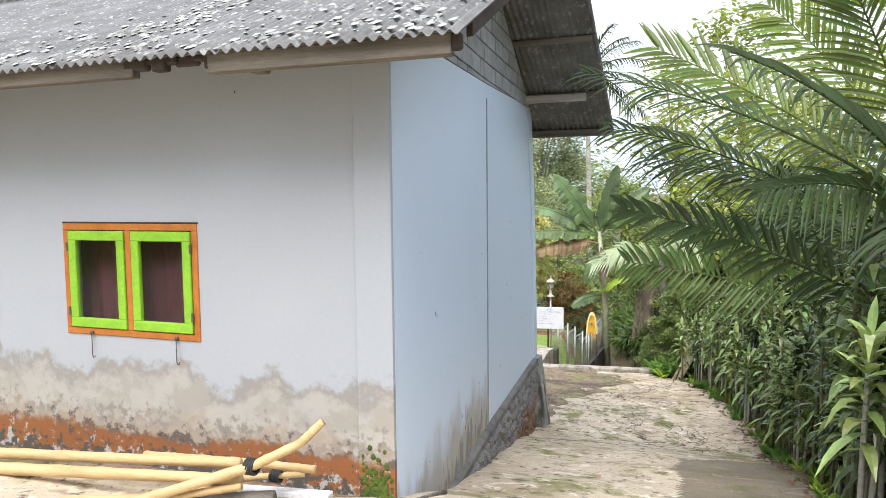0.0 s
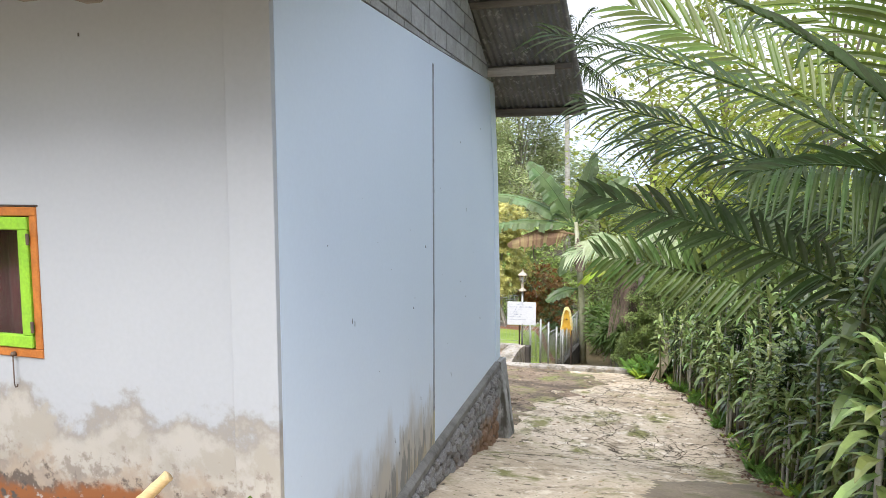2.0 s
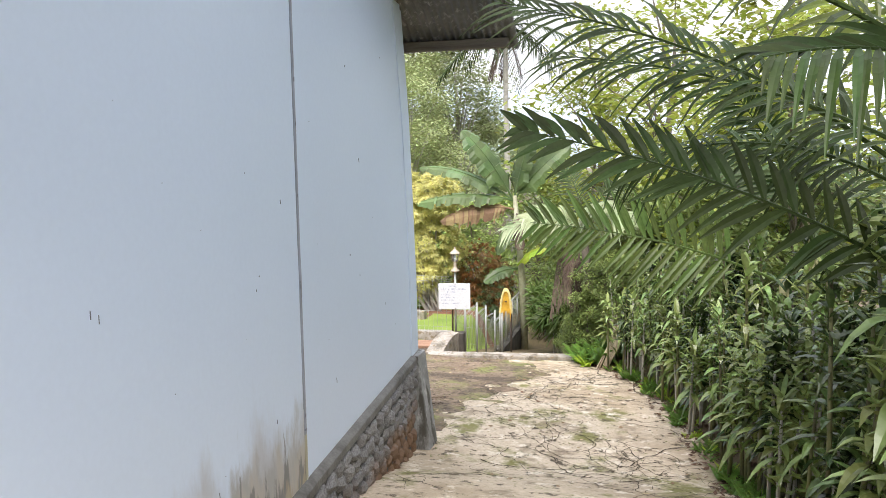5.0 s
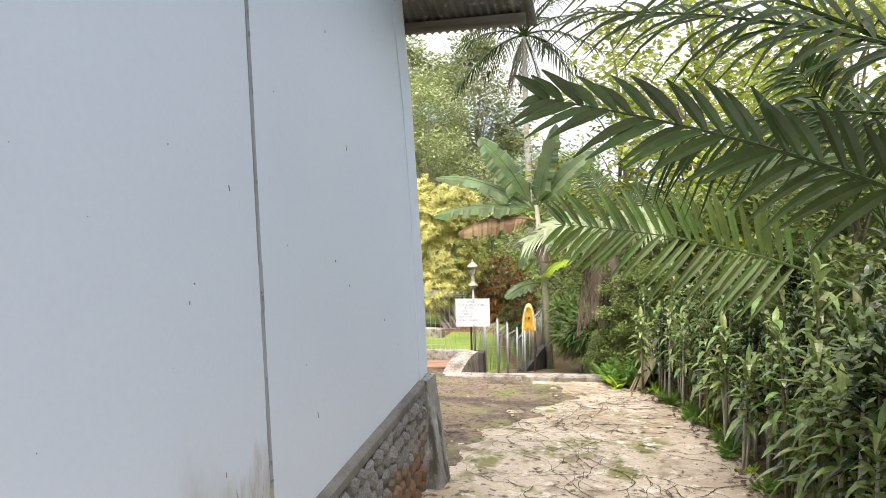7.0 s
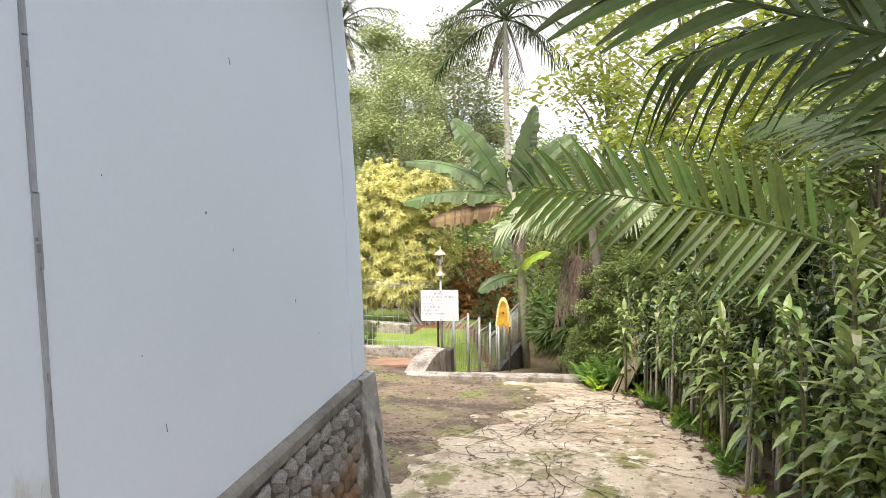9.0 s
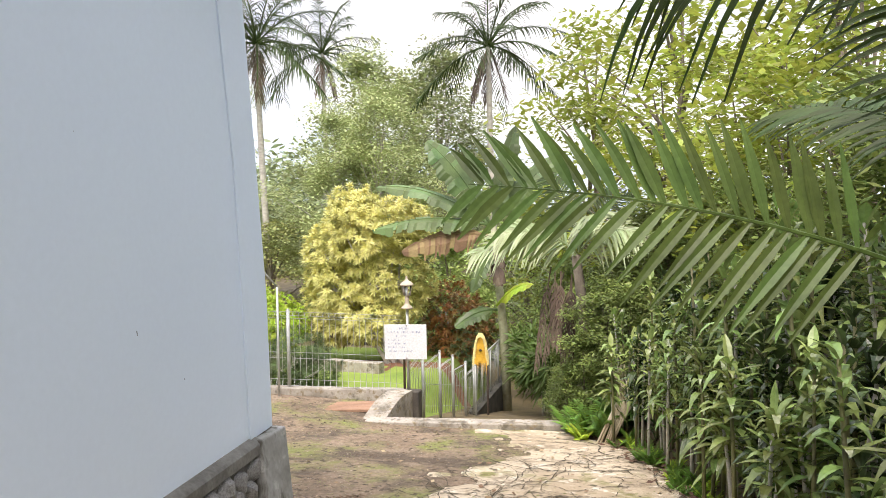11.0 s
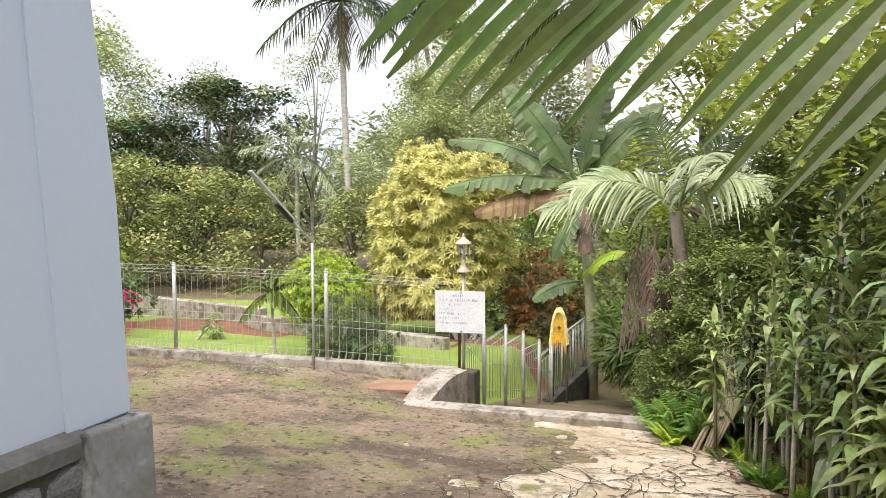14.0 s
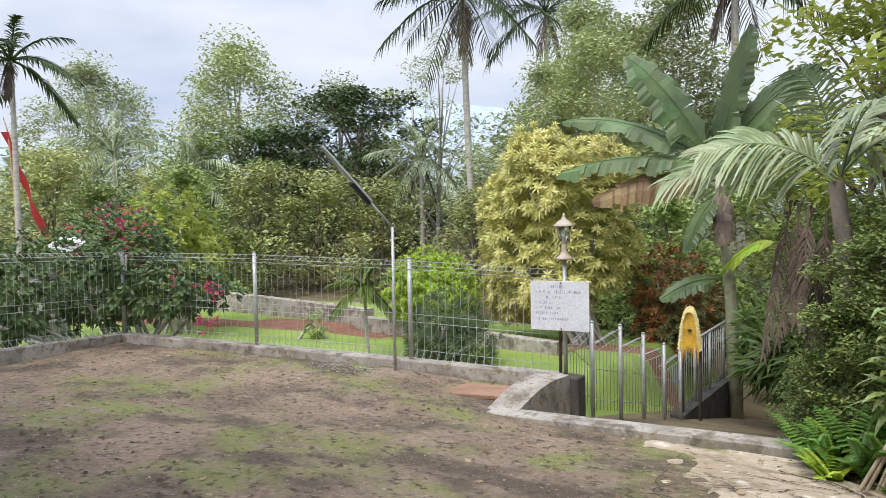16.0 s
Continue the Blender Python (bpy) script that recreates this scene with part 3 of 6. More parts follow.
def build_window():
    w = thing("window_1", "small orange-framed window with two lime green sashes", "window")
    w["kind"] = "structure"
    w.location.y = FRONT
    f = 0.055
    y0, y1 = -0.012, 0.09
    for lo, hi in (((WX0, y0, WZ1 - f), (WX1, y1, WZ1)), ((WX0, y0, WZ0), (WX1, y1, WZ0 + f)), ((WX0, y0, WZ0 + f), (WX0 + f, y1, WZ1 - f)),
                   ((WX1 - f, y0, WZ0 + f), (WX1, y1, WZ1 - f)), (((WX0 + WX1) / 2 - 0.03, y0, WZ0 + f), ((WX0 + WX1) / 2 + 0.03, y1, WZ1 - f))):
        box("window_frame", lo, hi, M_ORANGE, w, bevel=0.005)
    box("dark_edge", (WX0 - 0.012, -0.006, WZ1 + 0.001), (WX1 + 0.012, 0.03, WZ1 + 0.014), M_DARK, w)
    mid = (WX0 + WX1) / 2
    for a, b in ((WX0 + f, mid - 0.03), (mid + 0.03, WX1 - f)):
        e = new("sash")
        e.parent = w
        g, s, zb, zt = 0.006, 0.085, WZ0 + f, WZ1 - f
        ya, yb = -0.024, 0.02
        for lo, hi in (((a + g, ya, zt - s), (b - g, yb, zt - g)), ((a + g, ya, zb + g), (b - g, yb, zb + s)), ((a + g, ya, zb + s), (a + s, yb, zt - s)), ((b - s, ya, zb + s), (b - g, yb, zt - s))):
            box("rail", lo, hi, M_GREEN, e, bevel=0.006)
        p = box("pane", (a + s - 0.005, 0.0, zb + s - 0.005), (b - s + 0.005, 0.004, zt - s + 0.005), M_GLASS, e, bevel=0)
        p.visible_shadow = False
        for zz in (zb + 0.14, zt - 0.14):
            box("hinge", ((a if a < mid - 0.3 else b) - 0.012, -0.032, zz - 0.035), ((a if a < mid - 0.3 else b) + 0.012, -0.02, zz + 0.035), M_RUST, e)
    bm = bmesh.new()
    n = 60
    vs = [(lerp(WX0 - 0.05, WX1 + 0.05, i / n), 0.22 + 0.018 * math.sin(i * 1.1) + 0.01 * math.sin(i * 0.37), z) for z in (WZ0 - 0.1, WZ1 + 0.05) for i in range(n + 1)]
    fs = [(i, i + 1, n + 2 + i, n + 1 + i) for i in range(n)]
    bm.free()
    c = raw("curtain", vs, fs, M_CURTAIN, smooth=True)
    c.location.y = FRONT
    tagged(c, "dark maroon curtain hanging behind the window", "curtain")
    cup = lathe("cup", [(0.022, 0), (0.026, 0.03), (0.018, 0.05), (0.03, 0.075)], M_SIGN, at=(mid + 0.15, 0.12 + FRONT, WZ0 + 0.001))
    tagged(cup, "small white cup standing on the window sill", "cup")
    for x in (WX0 + 0.28, WX1 - 0.22):
        h = thing("window_hook", "thin wire window hook hanging from its eye", "hook", "window hooks", (0, FRONT, 0))
        pts = [(x, -0.03, WZ0 + 0.02), (x, -0.03, WZ0 - 0.17), (x + 0.008, -0.03, WZ0 - 0.19), (x + 0.022, -0.03, WZ0 - 0.185), (x + 0.026, -0.03, WZ0 - 0.17)]
        tube("wire", pts, 0.004, M_RUST, h, 6)
        lathe("eye_plate", [(0.016, -0.014), (0.018, 0), (0.012, 0.012)], M_RUST, h, (x, -0.024, WZ0 + 0.02), 8)


build_window()


# ---- roof ----
def build_roof():
    r = thing("roof", "weathered grey corrugated fibre-cement gable roof", "roof")
    r["kind"] = "structure"
    pitch, amp, x0, x1 = 0.084, 0.016, -9.4, 1.02
    nx = int((x1 - x0) / pitch * 8)
    for side, (ya, yb) in (("near", (-0.56, APEX_Y)), ("far", (APEX_Y, 7.5))):
        vs, fs, rows = [], [], 6
        for layer_ in (0, 1):
            for j in range(rows + 1):
                y = lerp(ya, yb, j / rows)
                for i in range(nx + 1):
                    x = lerp(x0, x1, i / nx)
                    sag = 0.02 * noise.noise((x * 0.4, y * 0.3, 8))
                    vs.append((x, y, roof_z(y) + 0.075 + amp * math.sin(2 * math.pi * x / pitch) + sag - 0.007 * layer_))
        w = nx + 1
        o = (rows + 1) * w
        for j in range(rows):
            for i in range(nx):
                a = j * w + i
                fs.append((a, a + 1, a + w + 1, a + w))
                fs.append((o + a, o + a + w, o + a + w + 1, o + a + 1))
        for i in range(nx):
            fs.append((i, o + i, o + i + 1, i + 1))
            a = rows * w + i
            fs.append((a, a + 1, o + a + 1, o + a))
        for j in range(rows):
            a = j * w + nx
            fs.append((a, o + a, o + a + w, a + w))
        raw("roof_sheet", vs, fs, M_ROOF, r, smooth=True)
    lathe_pts = [(x0 + 0.0, APEX_Y, APEX_Z + 0.09), (x1, APEX_Y, APEX_Z + 0.09)]
    tube("ridge_cap", lathe_pts, 0.08, M_ROOF, r, 10)
    # purlins: they stick out past the gable
    for y, h, m_, xe in ((7.30, 0.11, M_TIMBER, 0.93), (6.32, 0.07, M_TIMBER, 0.95), (5.15, 0.07, M_TIMBER, 0.96), (4.2, 0.07, M_TIMBER, 0.94), (2.8, 0.08, M_TIMBER, 0.9), (1.2, 0.08, M_TIMBER, 0.92)):
        bm = bmesh.new()
        add_box(bm, (-0.6 if y < 6.9 else -9.2, y - 0.035, roof_z(y) - h + 0.05), (xe, y + 0.035, roof_z(y) + 0.052), None, 0.006)
        part("purlin", bm, m_, r)
    bm = bmesh.new()
    add_box(bm, (-0.3, 6.18, roof_z(6.25) - 0.13), (0.74, 6.22, roof_z(6.25) - 0.02), None, 0.004)
    part("batten", bm, M_TIMBER_L, r, "pale sawn timber offcut")
    # eave beam in two lengths with a rotted gap
    for xa, xb, dz in ((-9.3, -1.32, 0.0), (-0.72, 0.93, -0.012)):
        bm = bmesh.new()
        add_box(bm, (xa, -0.50, roof_z(-0.46) - 0.075 + dz), (xb, -0.42, roof_z(-0.46) + 0.052 + dz), None, 0.008)
        part("eave_beam", bm, M_TIMBER, r)
    rr = random.Random(3)
    for k in range(9):
        bm = bmesh.new()
        x = lerp(-1.34, -0.7, k / 8)
        add_box(bm, (x - 0.06, -0.49 + rr.uniform(-0.02, 0.02), roof_z(-0.46) - rr.uniform(-0.01, 0.06)), (x + 0.05, -0.43, roof_z(-0.46) + 0.045), None, 0.012)
        part("rotted_splinter", bm, M_DARK, r)
    for x in (-0.45,):
        bm = bmesh.new()
        add_box(bm, (x - 0.06, -0.47, roof_z(-0.3) - 0.15), (x + 0.05, -0.25, roof_z(-0.3) - 0.04), Matrix.Rotation(0, 4, "X"), 0.01)
        part("rafter_end", bm, M_TIMBER, r)
    bm = bmesh.new()
    add_box(bm, (0.92, -0.49, roof_z(-0.46) - 0.06), (0.99, -0.43, roof_z(-0.46) + 0.04), None, 0.015)
    part("beam_stub", bm, M_DARK, r)
    # verge board at the gable foot of the near slope
    bm = bmesh.new()
    vs = [(x, y, roof_z(y) + dz) for x in (0.90, 0.94) for y, dz in ((-0.1, 0.05), (APEX_Y, 0.05), (APEX_Y, -0.08), (-0.1, -0.08))]
    bm.free()
    raw("verge_board", vs, [(0, 1, 2, 3), (7, 6, 5, 4), (0, 4, 5, 1), (1, 5, 6, 2), (2, 6, 7, 3), (3, 7, 4, 0)], M_DARK, r)
    # lichen flakes and leaf litter lying on the sheets
    vs, fs = [], []
    for k in range(700):
        x = rr.uniform(-5, 0.98)
        y = -0.54 + abs(rr.gauss(0, 0.55)) * (1.2 if x > -1.6 else 1)
        if x < -2.2 and rr.random() < 0.5:
            x, y = rr.gauss(-1.75, 0.3), rr.uniform(0.1, 1.4)
        if y > 2.5:
            continue
        s = rr.choice((0.012, 0.02, 0.03, 0.045))
        base_z = roof_z(y) + 0.094 + rr.uniform(0, 0.006)
        c = len(vs)
        turn, nseg = rr.uniform(0, 6), 6
        vs.append((x, y, base_z + s * 0.25))
        for q in range(nseg):
            w = turn + 2 * math.pi * q / nseg
            rad = s * rr.uniform(0.5, 1.2)
            dy = rad * math.sin(w)
            vs.append((x + rad * math.cos(w) * 0.8, y + dy, base_z + PITCH * dy))
        for q in range(nseg):
            fs.append((c, c + 1 + q, c + 1 + (q + 1) % nseg))
    fl = raw("roof_litter", vs, fs, mat("lichen_flake", (0.48, 0.48, 0.44), (0.27, 0.26, 0.22), scale=3, fine=30, rough=1, rnd=0.3))
    tagged(fl, "pale lichen flakes and dry litter on the roof", "litter", kind="stuff")


build_roof()

# ---- plinth of river stones ----
M_DARKMORTAR = mat("dark_mortar", (0.10, 0.097, 0.09), (0.06, 0.058, 0.052), scale=6, fine=50, rough=0.95, bump=0.4)
plinth = slab("plinth", [(3.5, -0.9), (7.0, -0.9), (7.0, PLINTH_Z - 0.08), (3.5, PLINTH_Z - 0.08)], 0.25, M_DARKMORTAR)
plinth.location.x = 0.035
slab("plinth_bay", [(0.05, -0.9), (3.5, -0.9), (3.5, PLINTH_Z - 0.08), (0.05, PLINTH_Z - 0.08)], 0.25, M_DARKMORTAR, plinth)
tagged(plinth, "grey river-stone plinth under the blue wall", "plinth", kind="structure")
cap_bm = bmesh.new()
for k in range(10):
    y0, y1 = lerp(0.3, 6.98, k / 10), lerp(0.3, 6.98, (k + 1) / 10)
    xa, xb = wall_x(y0), wall_x(y1)
    prof = ((0.0, PLINTH_Z + 0.02), (0.045, PLINTH_Z - 0.005), (0.06, PLINTH_Z - 0.02), (0.06, PLINTH_Z - 0.085), (0.0, PLINTH_Z - 0.085))
    ring = [cap_bm.verts.new((xa + d, y0, z + 0.006 * noise.noise((k * 0.8, d * 9, 0)))) for d, z in prof]
    ring2 = [cap_bm.verts.new((xb + d, y1, z + 0.006 * noise.noise((k * 0.8 + 0.8, d * 9, 0)))) for d, z in prof]
    for i in range(len(prof) - 1):
        cap_bm.faces.new((ring[i], ring2[i], ring2[i + 1], ring[i + 1]))
part("cement_cap", cap_bm, mat("dark_cement", (0.19, 0.185, 0.17), (0.10, 0.095, 0.085), scale=5, fine=40, rough=0.9, bump=0.5), plinth, "rough cement ledge").location.x = -0.035
# flared cement pier at the far corner
px = -0.2
vs = [(px - 0.20, 6.95, PLINTH_Z + 0.0), (px + 0.07, 6.95, PLINTH_Z), (px + 0.07, 7.30, PLINTH_Z), (px - 0.20, 7.30, PLINTH_Z),
      (px - 0.20, 6.72, -0.95), (px + 0.30, 6.76, -0.95), (px + 0.30, 7.12, -0.95), (px - 0.20, 7.12, -0.95)]
pier = raw("corner_pier", vs, [(0, 1, 2, 3), (4, 7, 6, 5), (0, 4, 5, 1), (1, 5, 6, 2), (2, 6, 7, 3), (3, 7, 4, 0)], M_CEMENT)
md = pier.modifiers.new("bevel", "BEVEL")
md.width, md.segments = 0.012, 2
tagged(pier, "flared grey cement pier at the house corner", "pier", kind="structure")

# ---- kerbs, garden walls, stair ----
def kerb_run(name, a, b, za, zb, width, depth, label, n=14):
    """A weathered kerb from a to b with a slightly uneven top."""
    a, b = Vector(a), Vector(b)
    d = (b - a).normalized()
    s = Vector((-d.y, d.x))
    vs, fs = [], []
    for i in range(n + 1):
        k = i / n
        p = a.lerp(b, k)
        zt = lerp(za, zb, k) + 0.008 * noise.noise((p.x * 1.9, p.y * 1.9, 6))
        w = width * (1 + 0.05 * noise.noise((p.x * 2.3, p.y * 2.3, 9)))
        for off, z in ((-w / 2, zt - depth), (-w / 2, zt - 0.015), (-w / 2 + 0.015, zt), (w / 2 - 0.015, zt), (w / 2, zt - 0.015), (w / 2, zt - depth)):
            q = p + s * off
            vs.append((q.x, q.y, z))
    for i in range(n):
        for k in range(5):
            fs.append((i * 6 + k, i * 6 + k + 1, i * 6 + k + 7, i * 6 + k + 6))
    fs += [tuple(range(5, -1, -1)), tuple(n * 6 + k for k in range(6))]
    ob = raw(name, vs, fs, M_KERB)
    bm = bmesh.new()
    bm.from_mesh(ob.data)
    bmesh.ops.recalc_face_normals(bm, faces=bm.faces)
    bm.to_mesh(ob.data)
    bm.free()
    return tagged(ob, label, "kerb", kind="structure")


kerb_run("kerb", (-1.62, 13.05), (1.50, 13.22), -1.135, -1.085, 0.26, 0.45, "weathered concrete threshold kerb across the driveway end")
kerb_run("kerb", (-1.36, 14.33), (-8.2, 12.83), -0.965, -0.735, 0.20, 0.5, "stained concrete kerb under the wire fence", 30)
kerb_run("kerb", (-8.1, 12.80), (-7.4, 7.6), -0.74, -0.55, 0.20, 0.5, "stained concrete kerb under the wire fence", 20)
kerb_run("garden_wall", (-17, 20.1), (-8.0, 18.75), -0.98, -1.06, 0.22, 0.6, "low pale garden wall behind the lawn", 24)
kerb_run("garden_wall", (-7.95, 18.65), (-3.0, 17.9), -1.22, -1.28, 0.22, 0.5, "low pale garden wall behind the lawn", 16)


def build_ramp():
    n, w = 10, 0.36
    vs, fs = [], []
    for i in range(n + 1):
        k = i / n
        y = lerp(13.08, 14.22, k)
        x = lerp(-1.70, -1.60, k)
        z = -1.15 + 0.20 * math.sin(min(1, k * 1.35) * math.pi / 2)
        for dx, zz in ((0, -1.4), (0, z), (w, z), (w, -1.6)):
            vs.append((x + dx * (1 + 0.05 * k), y, zz))
    for i in range(n):
        for k in range(3):
            a = i * 4 + k
            fs.append((a, a + 4, a + 5, a + 1))
    fs += [(0, 1, 2, 3), (n * 4 + 3, n * 4 + 2, n * 4 + 1, n * 4)]
    r = raw("ramp", vs, fs, M_KERB)
    tagged(r, "curved pale concrete ramp beside the stair opening", "ramp", kind="structure")


build_ramp()
blk = box("gate_block", (-1.36, 14.22, -1.75), (-1.12, 14.46, -0.985), mat("dark_block", (0.10, 0.085, 0.07), (0.05, 0.045, 0.04), scale=5, fine=40, rough=0.9), bevel=0.015)
tagged(blk, "dark mossy concrete block at the stair head", "block")
slab_ob = thing("drain_slab", "reddish concrete cover slab lying on the earth", "slab", at=(-2.1, 13.58, -1.135))
slab_ob.rotation_euler = (0, 0, radians(14))
for k in range(3):
    box("plank", (-0.42, -0.26 + 0.175 * k, 0.0), (0.42, -0.26 + 0.175 * k + 0.165, 0.05), M_TILE, slab_ob, bevel=0.008)

# steps going down past the kerb
stair = thing("stair", "mossy concrete steps leading down past the fence", "stair")
stair["kind"] = "structure"
for k in range(9):
    box("step", (-1.15 + 0.05 * k, 13.34 + 0.42 * k, -3.2), (1.5, 13.34 + 0.42 * (k + 1) + 0.01 * (k % 2), -1.33 - 0.165 * k), M_MUD, stair, bevel=0.02)
sw = thing("stair_wall", "dark mossy stair side wall with a mesh railing", "wall")
vs = [(x, y, z) for x0, y, zt in ((-0.74, 17.2, -2.1), (-0.46, 20.1, -1.92)) for x, z in ((x0 - 0.16, -3.6), (x0 - 0.16, zt), (x0 + 0.06, zt), (x0 + 0.06, -3.6))]
raw("masonry", vs, [(0, 1, 2, 3), (7, 6, 5, 4), (0, 4, 5, 1), (1, 5, 6, 2), (2, 6, 7, 3)], mat("black_mould", (0.045, 0.042, 0.038), (0.09, 0.085, 0.07), scale=4, fine=30, rough=0.9), sw)
for k in range(5):
    x, y, z = lerp(-0.78, -0.52, k / 4), lerp(17.3, 20.0, k / 4), lerp(-2.1, -1.92, k / 4)
    tube("railing_post", [(x, y, z - 0.05), (x, y, z + 1.0)], 0.022, M_STEEL, sw, 6)
tube("top_rail", [(-0.78, 17.3, -1.12), (-0.52, 20.0, -0.93)], 0.02, M_STEEL, sw, 6)
for k in range(28):
    x, y, z = lerp(-0.78, -0.52, k / 27), lerp(17.3, 20.0, k / 27), lerp(-2.1, -1.92, k / 27)
    tube("railing_wire", [(x, y, z), (x, y, z + 0.97)], 0.005, M_STEEL, sw, 4)


# ---- wire fences ----
def wire_mesh(h):
    """One bent wire of a panel: rolled outwards at its top and foot."""
    pts = [(0, 0, 0.10), (0, -0.09, 0.01), (0, 0.0, 0.012), (0, 0, 0.11), (0, 0, h - 0.11), (0, -0.085, h - 0.05), (0, 0, h)]
    vs, fs = tube_data(pts, 0.003, 4, False)
    me = bpy.data.meshes.new("vertical_wire")
    me.from_pydata([tuple(v) for v in vs], [], fs)
    me.materials.append(M_STEEL)
    return me


def fence_panel(a, b, za, zb, h, me, posts=(True, True)):
    f = thing("wire_fence", "galvanised welded wire fence panel with rolled top and foot", "fence", "wire fence panels", (a[0], a[1], za))
    a, b = Vector(a), Vector(b)
    d = b - a
    ang = math.atan2(d.y, d.x)
    f.rotation_euler = (0, 0, ang)
    n = int(d.length / 0.1)
    dz = (zb - za)
    for i in range(1, n):
        w = new("vertical_wire", me)
        w.parent = f
        w.location = (d.length * i / n, 0, dz * i / n)
    for z, y in ((0.10, 0), (0.012, -0.088), (0.46, 0), (0.56, 0), (h - 0.11, 0), (h - 0.052, -0.085), (h, 0)):
        tube("horizontal_wire", [(0, y, z), (d.length, y, z + dz)], 0.0034, M_STEEL, f, 4)
    for on, x, z in ((posts[0], 0, 0), (posts[1], d.length, dz)):
        if on:
            p = tube("post", [(x, 0.03, z - 0.03), (x, 0.03, z + h + 0.03)], 0.03, M_STEEL, f, 10)
            tube("post_cap", [(x, 0.03, z + h + 0.028), (x, 0.03, z + h + 0.045)], [0.033, 0.02], M_STEEL, p, 10)
    return f


PANEL = wire_mesh(1.25)
fence_panel((-3.30, 13.87), (-1.42, 14.30), -0.86, -0.965, 1.25, PANEL, (True, False))
fence_panel((-5.66, 13.36), (-3.30, 13.87), -0.78, -0.86, 1.25, PANEL, (True, False))
fence_panel((-8.08, 12.85), (-5.66, 13.36), -0.74, -0.78, 1.25, PANEL, (True, False))
fence_panel((-7.78, 10.45), (-8.08, 12.83), -0.65, -0.74, 1.25, PANEL, (True, False))
fence_panel((-7.48, 8.05), (-7.78, 10.45), -0.56, -0.65, 1.25, PANEL, (True, False))

# stair fence stepping downhill
G = [(-1.35, 14.55, -1.25, -0.38), (-1.24, 14.98, -1.57, -0.43), (-1.06, 15.51, -1.70, -0.53), (-0.95, 16.12, -1.84, -0.72), (-0.80, 16.58, -1.98, -0.93), (-0.68, 16.98, -2.10, -1.08)]
gate_fence = thing("stair_fence", "galvanised wire fence stepping down beside the stair", "fence")
for x, y, zb, zt in G[1:]:
    p = tube("post", [(x, y, zb - 0.1), (x, y, zt)], 0.026, M_STEEL, gate_fence, 10)
    tube("post_cap", [(x, y, zt - 0.002), (x, y, zt + 0.02)], [0.029, 0.018], M_STEEL, p, 10)
for (x0, y0, b0, t0), (x1, y1, b1, t1) in zip(G, G[1:]):
    n = 8
    for i in range(n + 1):
        k = i / n
        x, y, zb, zt = lerp(x0, x1, k), lerp(y0, y1, k), lerp(b0, b1, k), lerp(t0 - 0.30, t1 - 0.04, k)
        tube("vertical_wire", [(x, y, zb + 0.02), (x, y, zt - 0.10), (x - 0.08, y - 0.02, zt - 0.03), (x, y, zt)], 0.0045, M_STEEL, gate_fence, 4)
    for dz, dx in ((0, 0), (-0.03, -0.08), (-0.10, 0)):
        tube("horizontal_wire", [(x0 + dx, y0, t0 - 0.30 + dz), (x1 + dx, y1, t1 - 0.04 + dz)], 0.006, M_STEEL, gate_fence, 4)
    for kz in (0.15, 0.55):
        tube("horizontal_wire", [(x0, y0, b0 + kz), (x1, y1, b1 + kz)], 0.005, M_STEEL, gate_fence, 4)


# ---- gate with the yellow fringe ornament ----
def build_ornament():
    g = thing("gate_ornament", "yellow woven palm-leaf ornament with a hanging fringe", "ornament")
    cx, cy, top = -0.62, 17.3, -0.53
    for dx in (-0.13, 0.13):
        tube("dark_post", [(cx + dx, cy + 0.05, -2.6), (cx + dx, cy + 0.05, top - 0.5)], 0.025, M_DARK, g, 8)
    rr = random.Random(2)
    vs, fs = [], []
    for k in range(40):
        w = math.pi * (k / 39)
        for r in (0.145,):
            x, z = cx - r * math.cos(w), top - 0.22 + 0.24 * math.sin(w) - (0.35 * abs(math.cos(w)) ** 3)
            s = rr.uniform(0.025, 0.045)
            i = len(vs)
            vs += [(x - s, cy - 0.02, z), (x, cy - 0.05, z - s), (x + s, cy - 0.02, z), (x + rr.uniform(-0.02, 0.02), cy, z + s * 1.5)]
            fs += [(i, i + 1, i + 3), (i + 1, i + 2, i + 3)]
    raw("rim_tufts", vs, fs, mat("pale_straw", (0.75, 0.62, 0.25), rough=0.8, rnd=0.25), g, "pale straw tufts round the rim")
    prof = [(-0.13, -0.55), (-0.13, -0.2), (-0.10, -0.08), (-0.05, -0.015), (0, 0), (0.05, -0.015), (0.10, -0.08), (0.13, -0.2), (0.13, -0.55)]
    vs = [(cx + x, cy + y, top + z) for y in (-0.015, 0.015) for x, z in prof]
    n = len(prof)
    fs = [tuple(range(n)), tuple(range(2 * n - 1, n - 1, -1))] + [(i, i + n, (i + 1) % n + n, (i + 1) % n) for i in range(n)]
    raw("woven_board", vs, fs, M_GOLD, g)
    vs, fs = [], []
    for k in range(26):
        x = cx - 0.13 + 0.26 * k / 25
        l, i = rr.uniform(0.12, 0.36), len(vs)
        vs += [(x - 0.008, cy - 0.03, top - 0.45), (x + 0.008, cy - 0.03, top - 0.45), (x + rr.uniform(-0.01, 0.01), cy - 0.04, top - 0.5 - l)]
        fs.append((i, i + 1, i + 2))
    raw("fringe", vs, fs, M_GOLD, g)
    lathe("rosette", [(0.012, 0), (0.035, 0.01), (0.02, 0.03)], M_DARK, g, (cx, cy - 0.03, top - 0.3), 8)


build_ornament()


